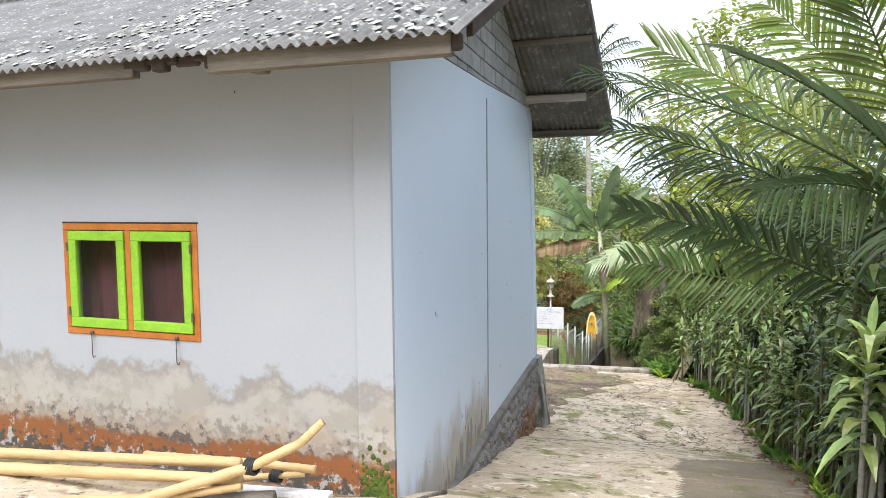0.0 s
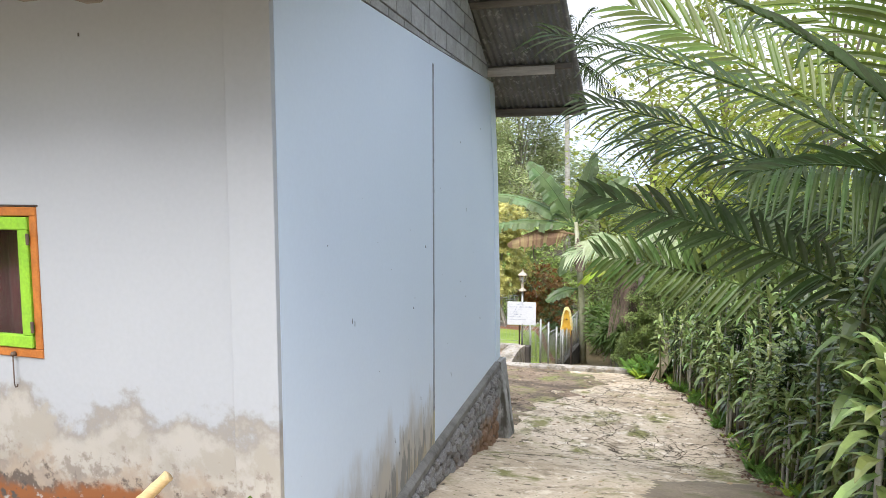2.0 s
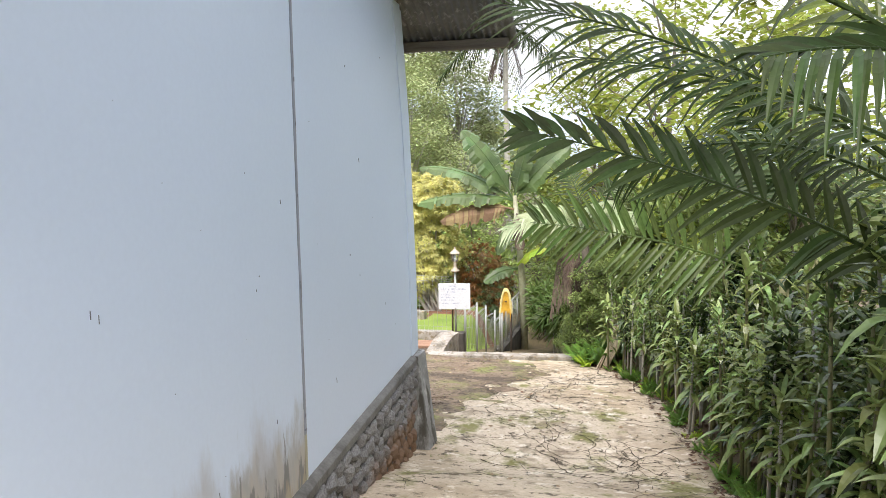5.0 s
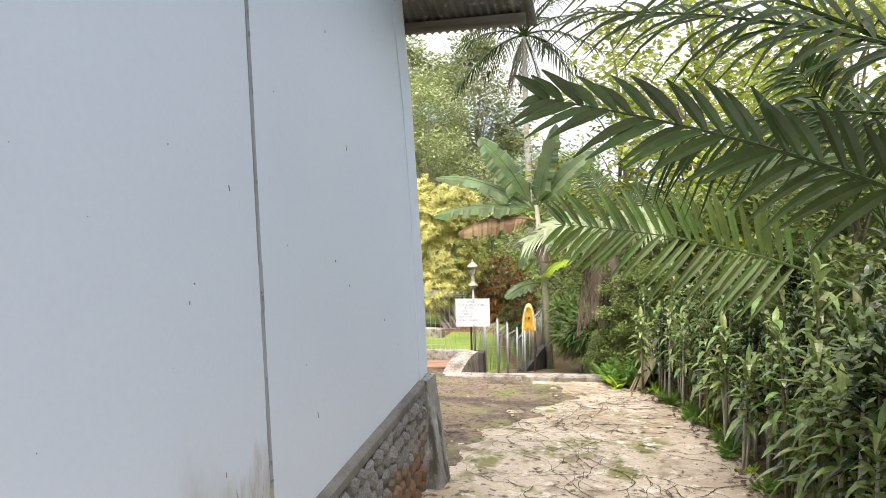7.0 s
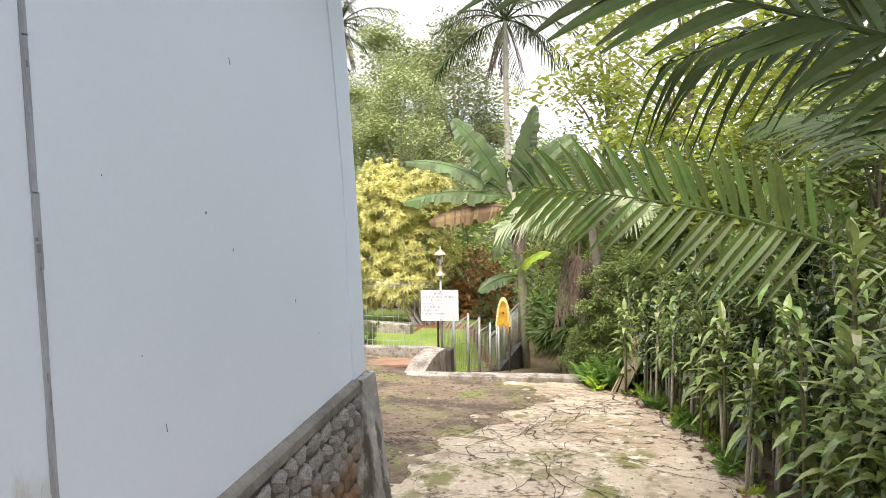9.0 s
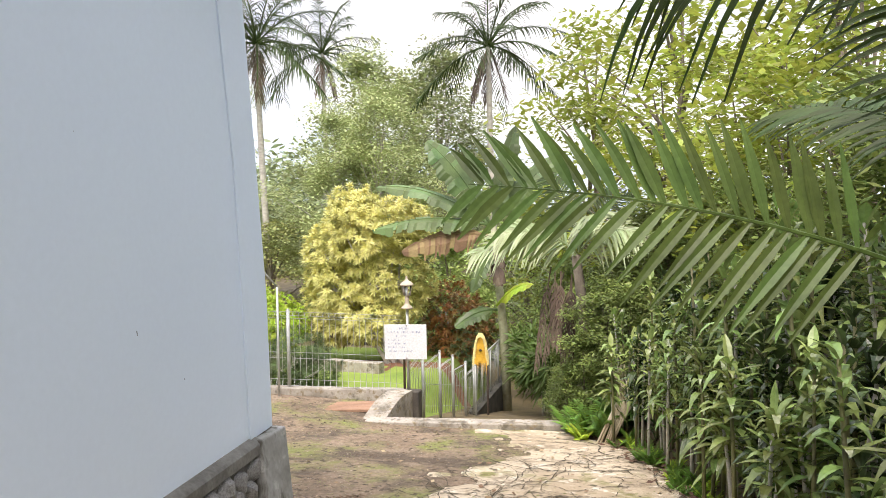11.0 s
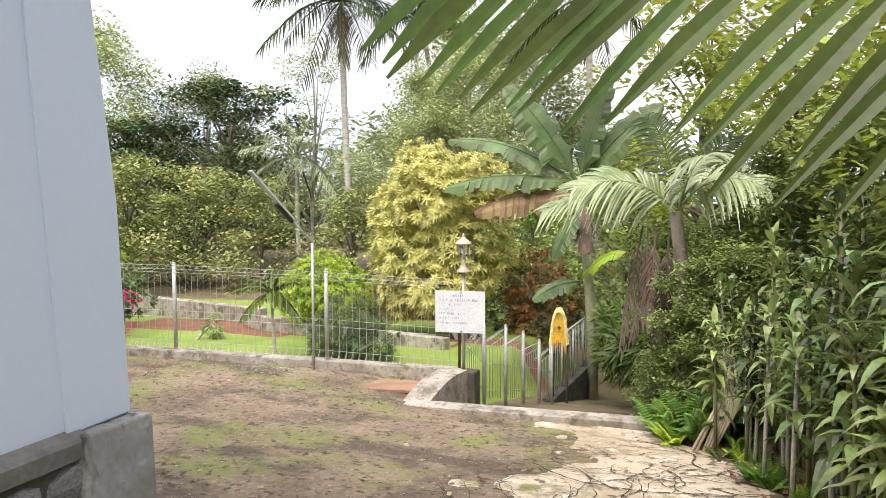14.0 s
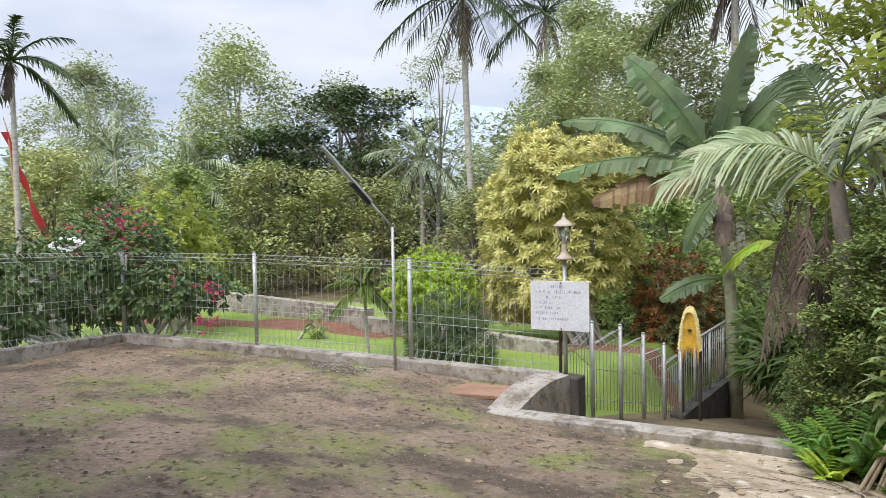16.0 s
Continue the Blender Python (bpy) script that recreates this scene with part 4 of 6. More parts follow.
# ---- sign, lamp post, solar lamp ----
def build_sign():
    s = thing("notice_board", "white notice board with faded lettering wired to the lamp post", "sign", at=(-1.30, 14.13, -0.125))
    s.rotation_euler = (0, 0, radians(7))
    box("board", (-0.355, -0.006, -0.292), (0.355, 0.006, 0.292), M_SIGN, s, bevel=0.003)
    rr = random.Random(9)
    rows = [(0.225, -0.10, 0.06, 1), (0.165, -0.30, 0.30, 1), (0.10, -0.16, 0.02, 1), (0.035, -0.29, -0.11, 0), (-0.025, -0.29, 0.02, 0), (-0.085, -0.29, -0.02, 0), (-0.155, -0.28, 0.10, 0)]
    bm = bmesh.new()
    for z, a, b, big in rows:
        x = a
        while x < b:
            w = rr.uniform(0.012, 0.024)
            h = 0.036 if big else 0.028
            if rr.random() > 0.12:
                add_box(bm, (x, -0.0085, z - h / 2), (x + 0.005, -0.0062, z + h / 2))
                if rr.random() < 0.7:
                    add_box(bm, (x + 0.004, -0.0085, z + rr.choice((-h / 2, 0, h / 2 - 0.006))), (x + w, -0.0062, z + rr.choice((-h / 2 + 0.006, 0.006, h / 2))))
            x += w + 0.008
    part("lettering", bm, M_INK, s)["kind"] = "stuff"
    for z in (0.27, -0.27):
        lathe("wire_tie", [(0.006, -0.008), (0.012, 0), (0.006, 0.008)], M_RUST, s, (0.02, -0.012, z), 8)


build_sign()


def build_lamp_post():
    l = thing("lamp_post", "garden lamp post with a small bronze lantern", "lamp post")
    x, y = -1.325, 14.34
    tube("pole", [(x, y, -0.98), (x, y, 0.42)], 0.024, M_STEEL, l, 10)
    tube("stay_post", [(x - 0.07, y + 0.01, -0.98), (x - 0.07, y + 0.01, 0.1)], 0.022, M_RUST, l, 8, "rusty second post")
    lathe("base_bell", [(0.105, 0.0), (0.10, 0.02), (0.05, 0.06), (0.03, 0.12), (0.04, 0.17), (0.028, 0.2), (0.05, 0.22)], M_LAMP, l, (x, y, 0.41), 16)
    lan = new("lantern")
    lan.parent = l
    gl = lathe("glass", [(0.055, 0), (0.088, 0.17)], M_GLASS, lan, (x, y, 0.635), 6)
    gl.visible_shadow = False
    for k in range(6):
        w = 2 * math.pi * k / 6
        tube("frame_bar", [(x + 0.058 * math.cos(w), y + 0.058 * math.sin(w), 0.63), (x + 0.092 * math.cos(w), y + 0.092 * math.sin(w), 0.81)], 0.008, M_LAMP, lan, 5)
    lathe("bulb", [(0.012, 0), (0.016, 0.04), (0.028, 0.08), (0.02, 0.115), (0.004, 0.125)], M_SIGN, lan, (x, y, 0.64), 10)
    lathe("cap", [(0.125, 0.0), (0.12, 0.015), (0.07, 0.06), (0.035, 0.085), (0.03, 0.10), (0.016, 0.115), (0.022, 0.13), (0.006, 0.16)], M_LAMP, lan, (x, y, 0.805), 12)


build_lamp_post()


def build_solar():
    s = thing("solar_lamp", "slanted solar street lamp panel on a thin pole", "lamp")
    base, top, tip = Vector((-3.36, 13.62, -1.06)), Vector((-3.352, 13.62, 0.832)), Vector((-3.86, 12.93, 1.80))
    tube("pole", [base, top], 0.02, M_STEEL, s, 8)
    arm_end = top.lerp(tip, 0.5)
    tube("arm", [top, arm_end], 0.016, M_STEEL, s, 8)
    d = (tip - top).normalized()
    side = d.cross(Vector((0, 0, 1))).normalized()
    nrm = side.cross(d)
    m = Matrix((side, d, nrm)).transposed().to_4x4()
    m.translation = top.lerp(tip, 0.68)
    box("panel", (-0.085, -0.45, 0.0), (0.085, 0.45, 0.025), M_STEEL, s, m, 0.004)
    box("cell_face", (-0.078, -0.44, 0.0255), (0.078, 0.44, 0.029), mat("solar_cell", (0.02, 0.025, 0.05), rough=0.15), s, m, 0)
    box("battery_box", (-0.045, -0.47, -0.04), (0.045, -0.12, -0.001), M_BLACK, s, m, 0.01)
    return s


build_solar()


# ---- bamboo poles by the wall ----
def bamboo(pts, r, label="thick dry bamboo pole lying by the wall"):
    pts = [Vector(p) for p in pts]
    fine, rad = [], []
    n = 28
    for i in range(n + 1):
        k = i / n * (len(pts) - 1)
        j = min(int(k), len(pts) - 2)
        p = pts[j].lerp(pts[j + 1], k - j)
        node = i % 4 == 0
        fine.append(p)
        rad.append(r * lerp(1.0, 0.72, i / n) * (1.10 if node else 1.0))
    b = tube("bamboo_pole", fine, rad, M_BAMBOO, sides=12)
    return tagged(b, label, "bamboo", "bamboo poles")


bamboo([(-3.3, -0.45, 1.20), (-0.60, -0.46, 1.43)], 0.045)
bamboo([(-3.2, -0.62, 1.16), (-0.50, -0.60, 1.385)], 0.048)
bamboo([(-1.45, -1.06, 1.17), (-0.38, -0.62, 1.50), (-0.10, -0.51, 1.64), (0.03, -0.45, 1.775)], 0.036, "bent dry bamboo pole tied across the others")
bamboo([(-1.5, -0.34, 1.33), (-0.65, -0.31, 1.37), (-0.12, -0.30, 1.385)], 0.038)
bamboo([(-1.35, -0.85, 1.17), (-0.55, -0.50, 1.35), (-0.2, -0.30, 1.345)], 0.028, "thin dry bamboo pole in the heap")
bamboo([(-1.7, -0.90, 1.20), (-0.9, -0.78, 1.29), (-0.45, -0.66, 1.37)], 0.03, "thin dry bamboo pole in the heap")
for c, r in (((-0.40, -0.615, 1.49), 0.046), ((-0.36, -0.40, 1.348), 0.034)):
    t = thing("rubber_tie", "black rubber strap tied round the bamboo", "strap", "rubber straps")
    for k in range(4):
        o = 0.018 * (k - 1.5)
        pts = [(c[0] + o + 0.3 * 0.01 * math.cos(w), c[1] + r * math.cos(w) * 0.95, c[2] + r * math.sin(w)) for w in [2 * math.pi * q / 12 for q in range(13)]]
        tube("strap_turn", pts, 0.011, M_BLACK, t, 6)
log = tagged(tube("log", [(-0.85, -0.72, 1.21), (-0.30, -0.52, 1.235)], [0.075, 0.07], M_TIMBER, sides=10), "short weathered log under the bamboo poles", "log")
bm = bmesh.new()
add_box(bm, (-0.34, -0.04, -0.02), (0.34, 0.04, 0.02), pose(-0.35, -0.32, 1.205, 0, -2, 4), 0.004)
tagged(link("plank", bm, M_SIGN), "short white painted plank on the ground", "plank")
bm = bmesh.new()
rng = random.Random(64)
for k in range(330):
    x, z = rng.gauss(0.11, 0.075), 0.98 + abs(rng.gauss(0, 0.13))
    if -0.02 < x < 0.25:
        bmesh.ops.create_icosphere(bm, subdivisions=1, radius=rng.uniform(0.006, 0.022), matrix=Matrix.Translation((x, FRONT - 0.041, z)) @ Matrix.Diagonal((1, 0.16, 1.2, 1)))
tagged(link("moss_patch", bm, M_MOSS, smooth=True), "green moss growing at the wall corner", "moss", kind="stuff")
tagged(tube("drain_pipe", [(0.30, -0.35, 1.09), (0.40, 0.2, 1.03), (0.43, 0.75, 0.87)], 0.02, M_TIMBER, sides=8), "thin grey pipe lying along the wall foot", "pipe")

# ---- plants ----
def leafmat(name, base, second=None, trans=0.24, rnd=0.45, rough=0.38, scale=2.0, spec=0.5):
    return mat(name, base, second, scale=scale, fine=30, rough=rough, bump=0.0, trans=trans, rnd=rnd, spec=spec)


L_PALM = leafmat("palm_leaf", (0.054, 0.09, 0.024), (0.027, 0.05, 0.013), rough=0.45, trans=0.24, spec=0.22)
L_PALM_Y = leafmat("young_palm_leaf", (0.15, 0.215, 0.035), (0.075, 0.12, 0.02), trans=0.4)
L_PALM_M = leafmat("green_palm_leaf", (0.105, 0.165, 0.042), (0.052, 0.092, 0.022), rough=0.4, trans=0.32, spec=0.35)
L_PALM_G = leafmat("greyish_palm_leaf", (0.40, 0.47, 0.27), (0.24, 0.31, 0.15), rough=0.3)
# Lit and shaded leaf tones are put into these three hedge colours.
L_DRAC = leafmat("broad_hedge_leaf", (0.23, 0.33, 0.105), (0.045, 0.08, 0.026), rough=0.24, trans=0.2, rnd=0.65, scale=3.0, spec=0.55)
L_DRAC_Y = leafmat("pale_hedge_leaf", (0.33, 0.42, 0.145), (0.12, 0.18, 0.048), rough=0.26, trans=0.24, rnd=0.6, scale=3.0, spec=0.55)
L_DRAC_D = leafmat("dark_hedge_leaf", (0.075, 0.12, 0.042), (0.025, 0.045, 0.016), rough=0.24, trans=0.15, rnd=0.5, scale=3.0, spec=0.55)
L_SONG = leafmat("yellow_variegated_leaf", (0.84, 0.80, 0.32), (0.50, 0.50, 0.15), trans=0.25, rnd=0.2)
L_BAN = leafmat("banana_leaf", (0.12, 0.19, 0.065), (0.06, 0.105, 0.035), rough=0.42)
L_DEAD = leafmat("dead_leaf", (0.16, 0.12, 0.088), (0.055, 0.042, 0.032), trans=0.15, rough=0.9)
L_DRY = leafmat("dry_banana_leaf", (0.36, 0.25, 0.13), (0.19, 0.13, 0.07), trans=0.2, rough=0.8)
L_TREE = leafmat("tree_leaf", (0.33, 0.43, 0.13), (0.18, 0.26, 0.07), rough=0.5)
L_TREE_N = leafmat("bright_bush_leaf", (0.24, 0.31, 0.09), (0.085, 0.13, 0.035), rough=0.4)
L_TREE_D = leafmat("dark_tree_leaf", (0.12, 0.18, 0.065), (0.06, 0.1, 0.035), rough=0.5)
L_TREE_L = leafmat("light_tree_leaf", (0.44, 0.5, 0.24), (0.27, 0.33, 0.14), rough=0.5)
L_TREE_Y = leafmat("sunny_tree_leaf", (0.37, 0.43, 0.08), (0.18, 0.24, 0.045), trans=0.5)
L_OLIVE = leafmat("olive_tree_leaf", (0.43, 0.47, 0.17), (0.26, 0.29, 0.1), rough=0.6)
L_LIME = leafmat("lime_shrub_leaf", (0.58, 0.76, 0.10), (0.38, 0.56, 0.065), trans=0.4)
L_FERN = leafmat("fern_leaf", (0.22, 0.4, 0.08), (0.12, 0.24, 0.045), trans=0.4)
L_COPPER = leafmat("copper_shrub_leaf", (0.4, 0.19, 0.06), (0.13, 0.15, 0.045), rough=0.4)
L_PINK = leafmat("pink_flower", (0.62, 0.03, 0.14), (0.45, 0.02, 0.10), trans=0.4)
M_BARK = mat("bark", (0.24, 0.20, 0.16), (0.13, 0.11, 0.09), scale=6, fine=40, rough=0.95, bump=0.6)
M_BARK_P = mat("pale_bark", (0.56, 0.53, 0.48), (0.36, 0.33, 0.29), scale=4, fine=30, rough=0.9, bump=0.4, stretch=(1, 1, 3))
M_STEM = mat("green_stem", (0.20, 0.20, 0.08), (0.12, 0.11, 0.06), scale=6, fine=30, rough=0.7)


class Leaves:
    """Collects leaf blades into one mesh."""

    def __init__(self):
        self.v, self.f = [], []

    def blade(self, base, d, up, length, width, droop=0.3, segs=3, fold=0.0, tip=0.0, blunt=0.55):
        d, up = d.normalized(), Vector(up)
        side = d.cross(up)
        if side.length < 1e-4:
            side = d.cross(Vector((1, 0, 0.1)))
        side.normalize()
        nrm = side.cross(d)
        i0 = len(self.v)
        for k in range(segs + 1):
            s = k / segs
            p = base + d * (length * s * (1 - 0.25 * droop * s)) - Vector((0, 0, 1)) * (droop * length * s * s)
            w = width * (0.35 + 0.65 * math.sin(math.pi * min(1, s / blunt) * 0.5)) if s < blunt else width * max(tip, math.cos((s - blunt) / (1 - blunt) * math.pi / 2))
            w *= 0.5
            if fold:
                self.v += [p - side * w + nrm * (w * fold), p, p + side * w + nrm * (w * fold)]
            else:
                self.v += [p - side * w, p + side * w]
        c = 3 if fold else 2
        for k in range(segs):
            for q in range(c - 1):
                a = i0 + k * c + q
                self.f.append((a, a + 1, a + c + 1, a + c))

    def quad(self, p, rng, size, tilt=0.8):
        """A small leaf: a bent diamond turned at random."""
        w = rng.uniform(0, 6.283)
        d = Vector((math.cos(w), math.sin(w), rng.uniform(-tilt, tilt * 0.6)))
        s = Vector((-math.sin(w), math.cos(w), rng.uniform(-0.6, 0.6)))
        i = len(self.v)
        self.v += [p, p + d * (size * 0.5) + s * (size * 0.26), p + d * size, p + d * (size * 0.5) - s * (size * 0.26)]
        self.f.append((i, i + 1, i + 2, i + 3))

    def done(self, name, material, parent=None, label=""):
        return raw(name, [tuple(p) for p in self.v], self.f, material, parent, label)


def frond(name, root, tip, arch, normal, n, leaf, width, material, parent=None, hang=0.25, start=0.12, spread=0.85, rach=0.018, seed=0, missing=0.0, up_frac=1.0):
    """A palm frond: an arched midrib with two rows of leaflets; normal faces the frond's upper side."""
    rng = random.Random(seed)
    root, tip, normal = Vector(root), Vector(tip), Vector(normal).normalized()
    b = Leaves()
    pts = []
    for k in range(13):
        s = k / 12
        p = root.lerp(tip, s) + Vector((0, 0, 1)) * (arch * 4 * s * (1 - s) * (1 - 0.35 * s))
        pts.append(p)
    vs, fs = tube_data(pts, [lerp(rach, rach * 0.18, k / 12) for k in range(13)], 5)
    b.v += vs
    b.f += fs
    for side in (-1, 1):
        for k in range(n):
            s = start + (1 - start) * (k + rng.uniform(-0.3, 0.3)) / n
            s = min(0.995, max(0.02, s))
            if rng.random() < missing:
                continue
            q = min(int(s * 12), 11)
            p = pts[q].lerp(pts[q + 1], s * 12 - q)
            t = (pts[q + 1] - pts[q]).normalized()
            sd = normal.cross(t).normalized() * side
            fwd = lerp(0.45, 1.25, s ** 1.6)
            d = t * fwd + sd * spread + normal * 0.16
            d += Vector((rng.uniform(-0.07, 0.07), rng.uniform(-0.07, 0.07), rng.uniform(-0.07, 0.07)))
            ln = leaf * (0.55 + 0.55 * math.sin(math.pi * min(1, 0.15 + s * 0.85)) ** 0.8) * rng.uniform(0.88, 1.08) * (0.55 if s > 0.97 else 1)
            b.blade(p, d, normal, ln, width * rng.uniform(0.8, 1.15), hang * rng.uniform(0.6, 1.5), 4, 0.35, 0.15, 0.35)
    ob = b.done(name, material, parent)
    return ob


def crown_fronds(parent, centre, count, length, leaf, width, material, n=26, low=-0.5, high=1.1, hang=0.4, seed=1, rach=0.03, dead=0):
    rng = random.Random(seed)
    for k in range(count):
        w = 2.39996 * k + rng.uniform(-0.3, 0.3)
        el = lerp(high, low, (k + 0.5) / count)
        l = length * rng.uniform(0.85, 1.1)
        tip = Vector(centre) + Vector((math.cos(w) * math.cos(el), math.sin(w) * math.cos(el), math.sin(el) - 0.25)) * l
        frond("frond", centre, tip, l * 0.17, (math.cos(w) * -0.2, math.sin(w) * -0.2, 1), n, leaf, width, material, parent, hang, 0.15, 0.75, rach, seed * 50 + k)
    for k in range(dead):
        w = rng.uniform(0, 6.28)
        tip = Vector(centre) + Vector((math.cos(w) * 0.35, math.sin(w) * 0.35, -1)) * length * 0.62
        frond("dead_frond", centre, tip, 0.15, (math.cos(w), math.sin(w), 0.3), 14, leaf * 0.7, width, L_DEAD, parent, 0.6, 0.15, 0.4, rach, seed * 70 + k)


# feather palms beside the driveway
palm_a = thing("feather_palm", "feather palm with long dark fronds arching over the driveway", "palm", "feather palms")
rngp = random.Random(21)
for k in range(5):
    x, y = 4.3 + rngp.uniform(-0.25, 0.25), 3.9 + rngp.uniform(-0.35, 0.35)
    tube("stem", [(x, y, 0.0), (x - 0.05, y, 1.2), (x - 0.12, y + 0.02, 2.3 + 0.2 * k)], [0.06, 0.055, 0.04], M_STEM, palm_a, 8)
FR = [((4.25, 4.1, 1.88), (1.38, 4.32, 3.03), 0.20, (0.12, -0.80, 0.55), 32, 0.52, 0.074, L_PALM, 0.16),
      ((4.2, 3.6, 3.1), (1.05, 3.5, 4.52), 0.25, (0.1, -0.45, 0.85), 36, 0.75, 0.042, L_PALM, 0.30),
      ((4.3, 4.3, 3.2), (1.75, 4.1, 4.85), 0.15, (0.25, -0.75, 0.55), 34, 0.72, 0.055, L_PALM_Y, 0.10),
      ((4.2, 4.5, 2.6), (1.20, 4.6, 4.02), 0.30, (0.05, -0.6, 0.75), 40, 0.72, 0.042, L_PALM, 0.35),
      ((4.3, 4.0, 2.6), (1.6, 5.0, 3.65), 0.25, (0.05, -0.5, 0.8), 36, 0.70, 0.042, L_PALM, 0.35),
      ((4.4, 3.4, 3.0), (2.5, 2.0, 4.35), 0.3, (-0.2, -0.6, 0.75), 34, 0.70, 0.045, L_PALM, 0.25),
      ((4.4, 3.5, 2.8), (2.75, 2.3, 3.2), 0.30, (-0.3, -0.7, 0.55), 34, 0.62, 0.042, L_PALM, 0.45),
      ((4.4, 3.7, 3.0), (3.4, 2.7, 5.2), 0.2, (-0.5, -0.7, 0.3), 34, 0.72, 0.05, L_PALM_Y, 0.15),
      ((4.5, 4.2, 3.2), (3.0, 4.9, 5.4), 0.2, (-0.5, -0.6, 0.4), 34, 0.72, 0.05, L_PALM_Y, 0.15),
      ((4.4, 4.4, 2.3), (2.2, 5.6, 2.75), 0.45, (0.0, -0.65, 0.7), 34, 0.62, 0.042, L_PALM, 0.55),
      ((4.5, 3.9, 2.7), (6.2, 3.0, 4.2), 0.4, (0.2, -0.4, 0.9), 30, 0.65, 0.042, L_PALM, 0.4),
      ((4.5, 4.1, 2.7), (5.8, 5.6, 4.3), 0.4, (0.2, -0.4, 0.9), 30, 0.65, 0.042, L_PALM, 0.4),
      ((4.5, 4.1, 2.4), (3.7, 2.2, 2.7), 0.5, (-0.4, -0.6, 0.7), 30, 0.6, 0.042, L_PALM, 0.5)]
for k, (r, t, ar, no, n, lf, wd, mt, hg) in enumerate(FR):
    frond("frond", r, t, ar, no, int(n * 0.80), lf, wd * 1.08, mt, palm_a, hg, 0.14, 0.85, 0.02, 100 + k, 0.04)
palm_b = thing("feather_palm", "young feather palm with one broad green frond over the hedge", "palm", "feather palms")
for k in range(3):
    x, y = 4.2 + rngp.uniform(-0.2, 0.2), 7.2 + rngp.uniform(-0.3, 0.3)
    tube("stem", [(x, y, -0.4), (x - 0.04, y, 0.6), (x - 0.1, y, 1.5 + 0.2 * k)], [0.055, 0.05, 0.035], M_STEM, palm_b, 8)
FR = [((4.15, 7.15, 1.34), (1.20, 7.10, 2.10), 0.20, (0.05, -0.95, 0.25), 29, 0.60, 0.055, L_PALM_M, 0.08),
      ((4.3, 7.5, 1.9), (3.4, 9.0, 2.7), 0.3, (0, -0.6, 0.8), 32, 0.6, 0.042, L_PALM, 0.3),
      ((4.2, 7.2, 1.9), (3.3, 6.9, 3.5), 0.2, (-0.5, -0.6, 0.5), 32, 0.6, 0.042, L_PALM, 0.3),
      ((4.2, 7.4, 1.8), (5.6, 8.2, 3.0), 0.3, (0, -0.4, 0.9), 30, 0.6, 0.042, L_PALM, 0.4)]
for k, (r, t, ar, no, n, lf, wd, mt, hg) in enumerate(FR):
    frond("frond", r, t, ar, no, int(n * 0.86), lf, wd * 1.3, mt, palm_b, hg, 0.26, 1.3, 0.018, 140 + k, 0.05)
palm_c = thing("feather_palm", "grey-green palm with hanging dead leaves beside the stair", "palm", "feather palms")
tube("stem", [(1.65, 15.4, -1.6), (1.6, 15.35, 0.0), (1.45, 15.3, 1.25)], [0.11, 0.10, 0.08], M_BARK, palm_c, 8)
FR = [((1.45, 15.2, 1.25), (-0.28, 14.8, 1.28), 0.34, (-0.3, -0.6, 0.75), 32, 0.62, 0.045, L_PALM_G, 0.45),
      ((1.45, 15.2, 1.3), (0.20, 14.6, 1.58), 0.28, (-0.3, -0.7, 0.6), 32, 0.62, 0.045, L_PALM_G, 0.4),
      ((1.5, 15.3, 1.3), (2.6, 14.7, 1.55), 0.32, (0.2, -0.6, 0.75), 30, 0.62, 0.045, L_PALM_G, 0.5),
      ((1.5, 15.3, 1.3), (2.4, 16.2, 2.3), 0.4, (0.2, -0.5, 0.85), 30, 0.62, 0.045, L_PALM, 0.4),
      ((1.5, 15.3, 1.3), (0.9, 16.4, 2.7), 0.4, (-0.2, -0.6, 0.75), 30, 0.62, 0.045, L_PALM, 0.4),
      ((1.5, 15.3, 1.3), (1.9, 14.2, 1.95), 0.25, (0, -0.5, 0.85), 30, 0.6, 0.045, L_PALM_G, 0.4)]
for k, (r, t, ar, no, n, lf, wd, mt, hg) in enumerate(FR):
    frond("frond", r, t, ar, no, int(n * 0.86), lf, wd * 1.3, mt, palm_c, hg, 0.12, 0.85, 0.02, 160 + k, 0.04)
for k in range(6):
    x0, y0 = 0.78 + 0.09 * k * (0.8 if k % 2 else 1), 15.1 - 0.06 * (k % 3)
    frond("dead_frond", (x0 + 0.25, y0 + 0.1, 1.05 - 0.03 * k), (x0 + rngp.uniform(-0.1, 0.25), y0 - 0.1, rngp.uniform(-0.75, -0.1)), 0.05, (-0.2, -1, 0.1), 15, 0.16, 0.034, L_DEAD, palm_c, 0.9, 0.2, 0.6, 0.014, 180 + k)


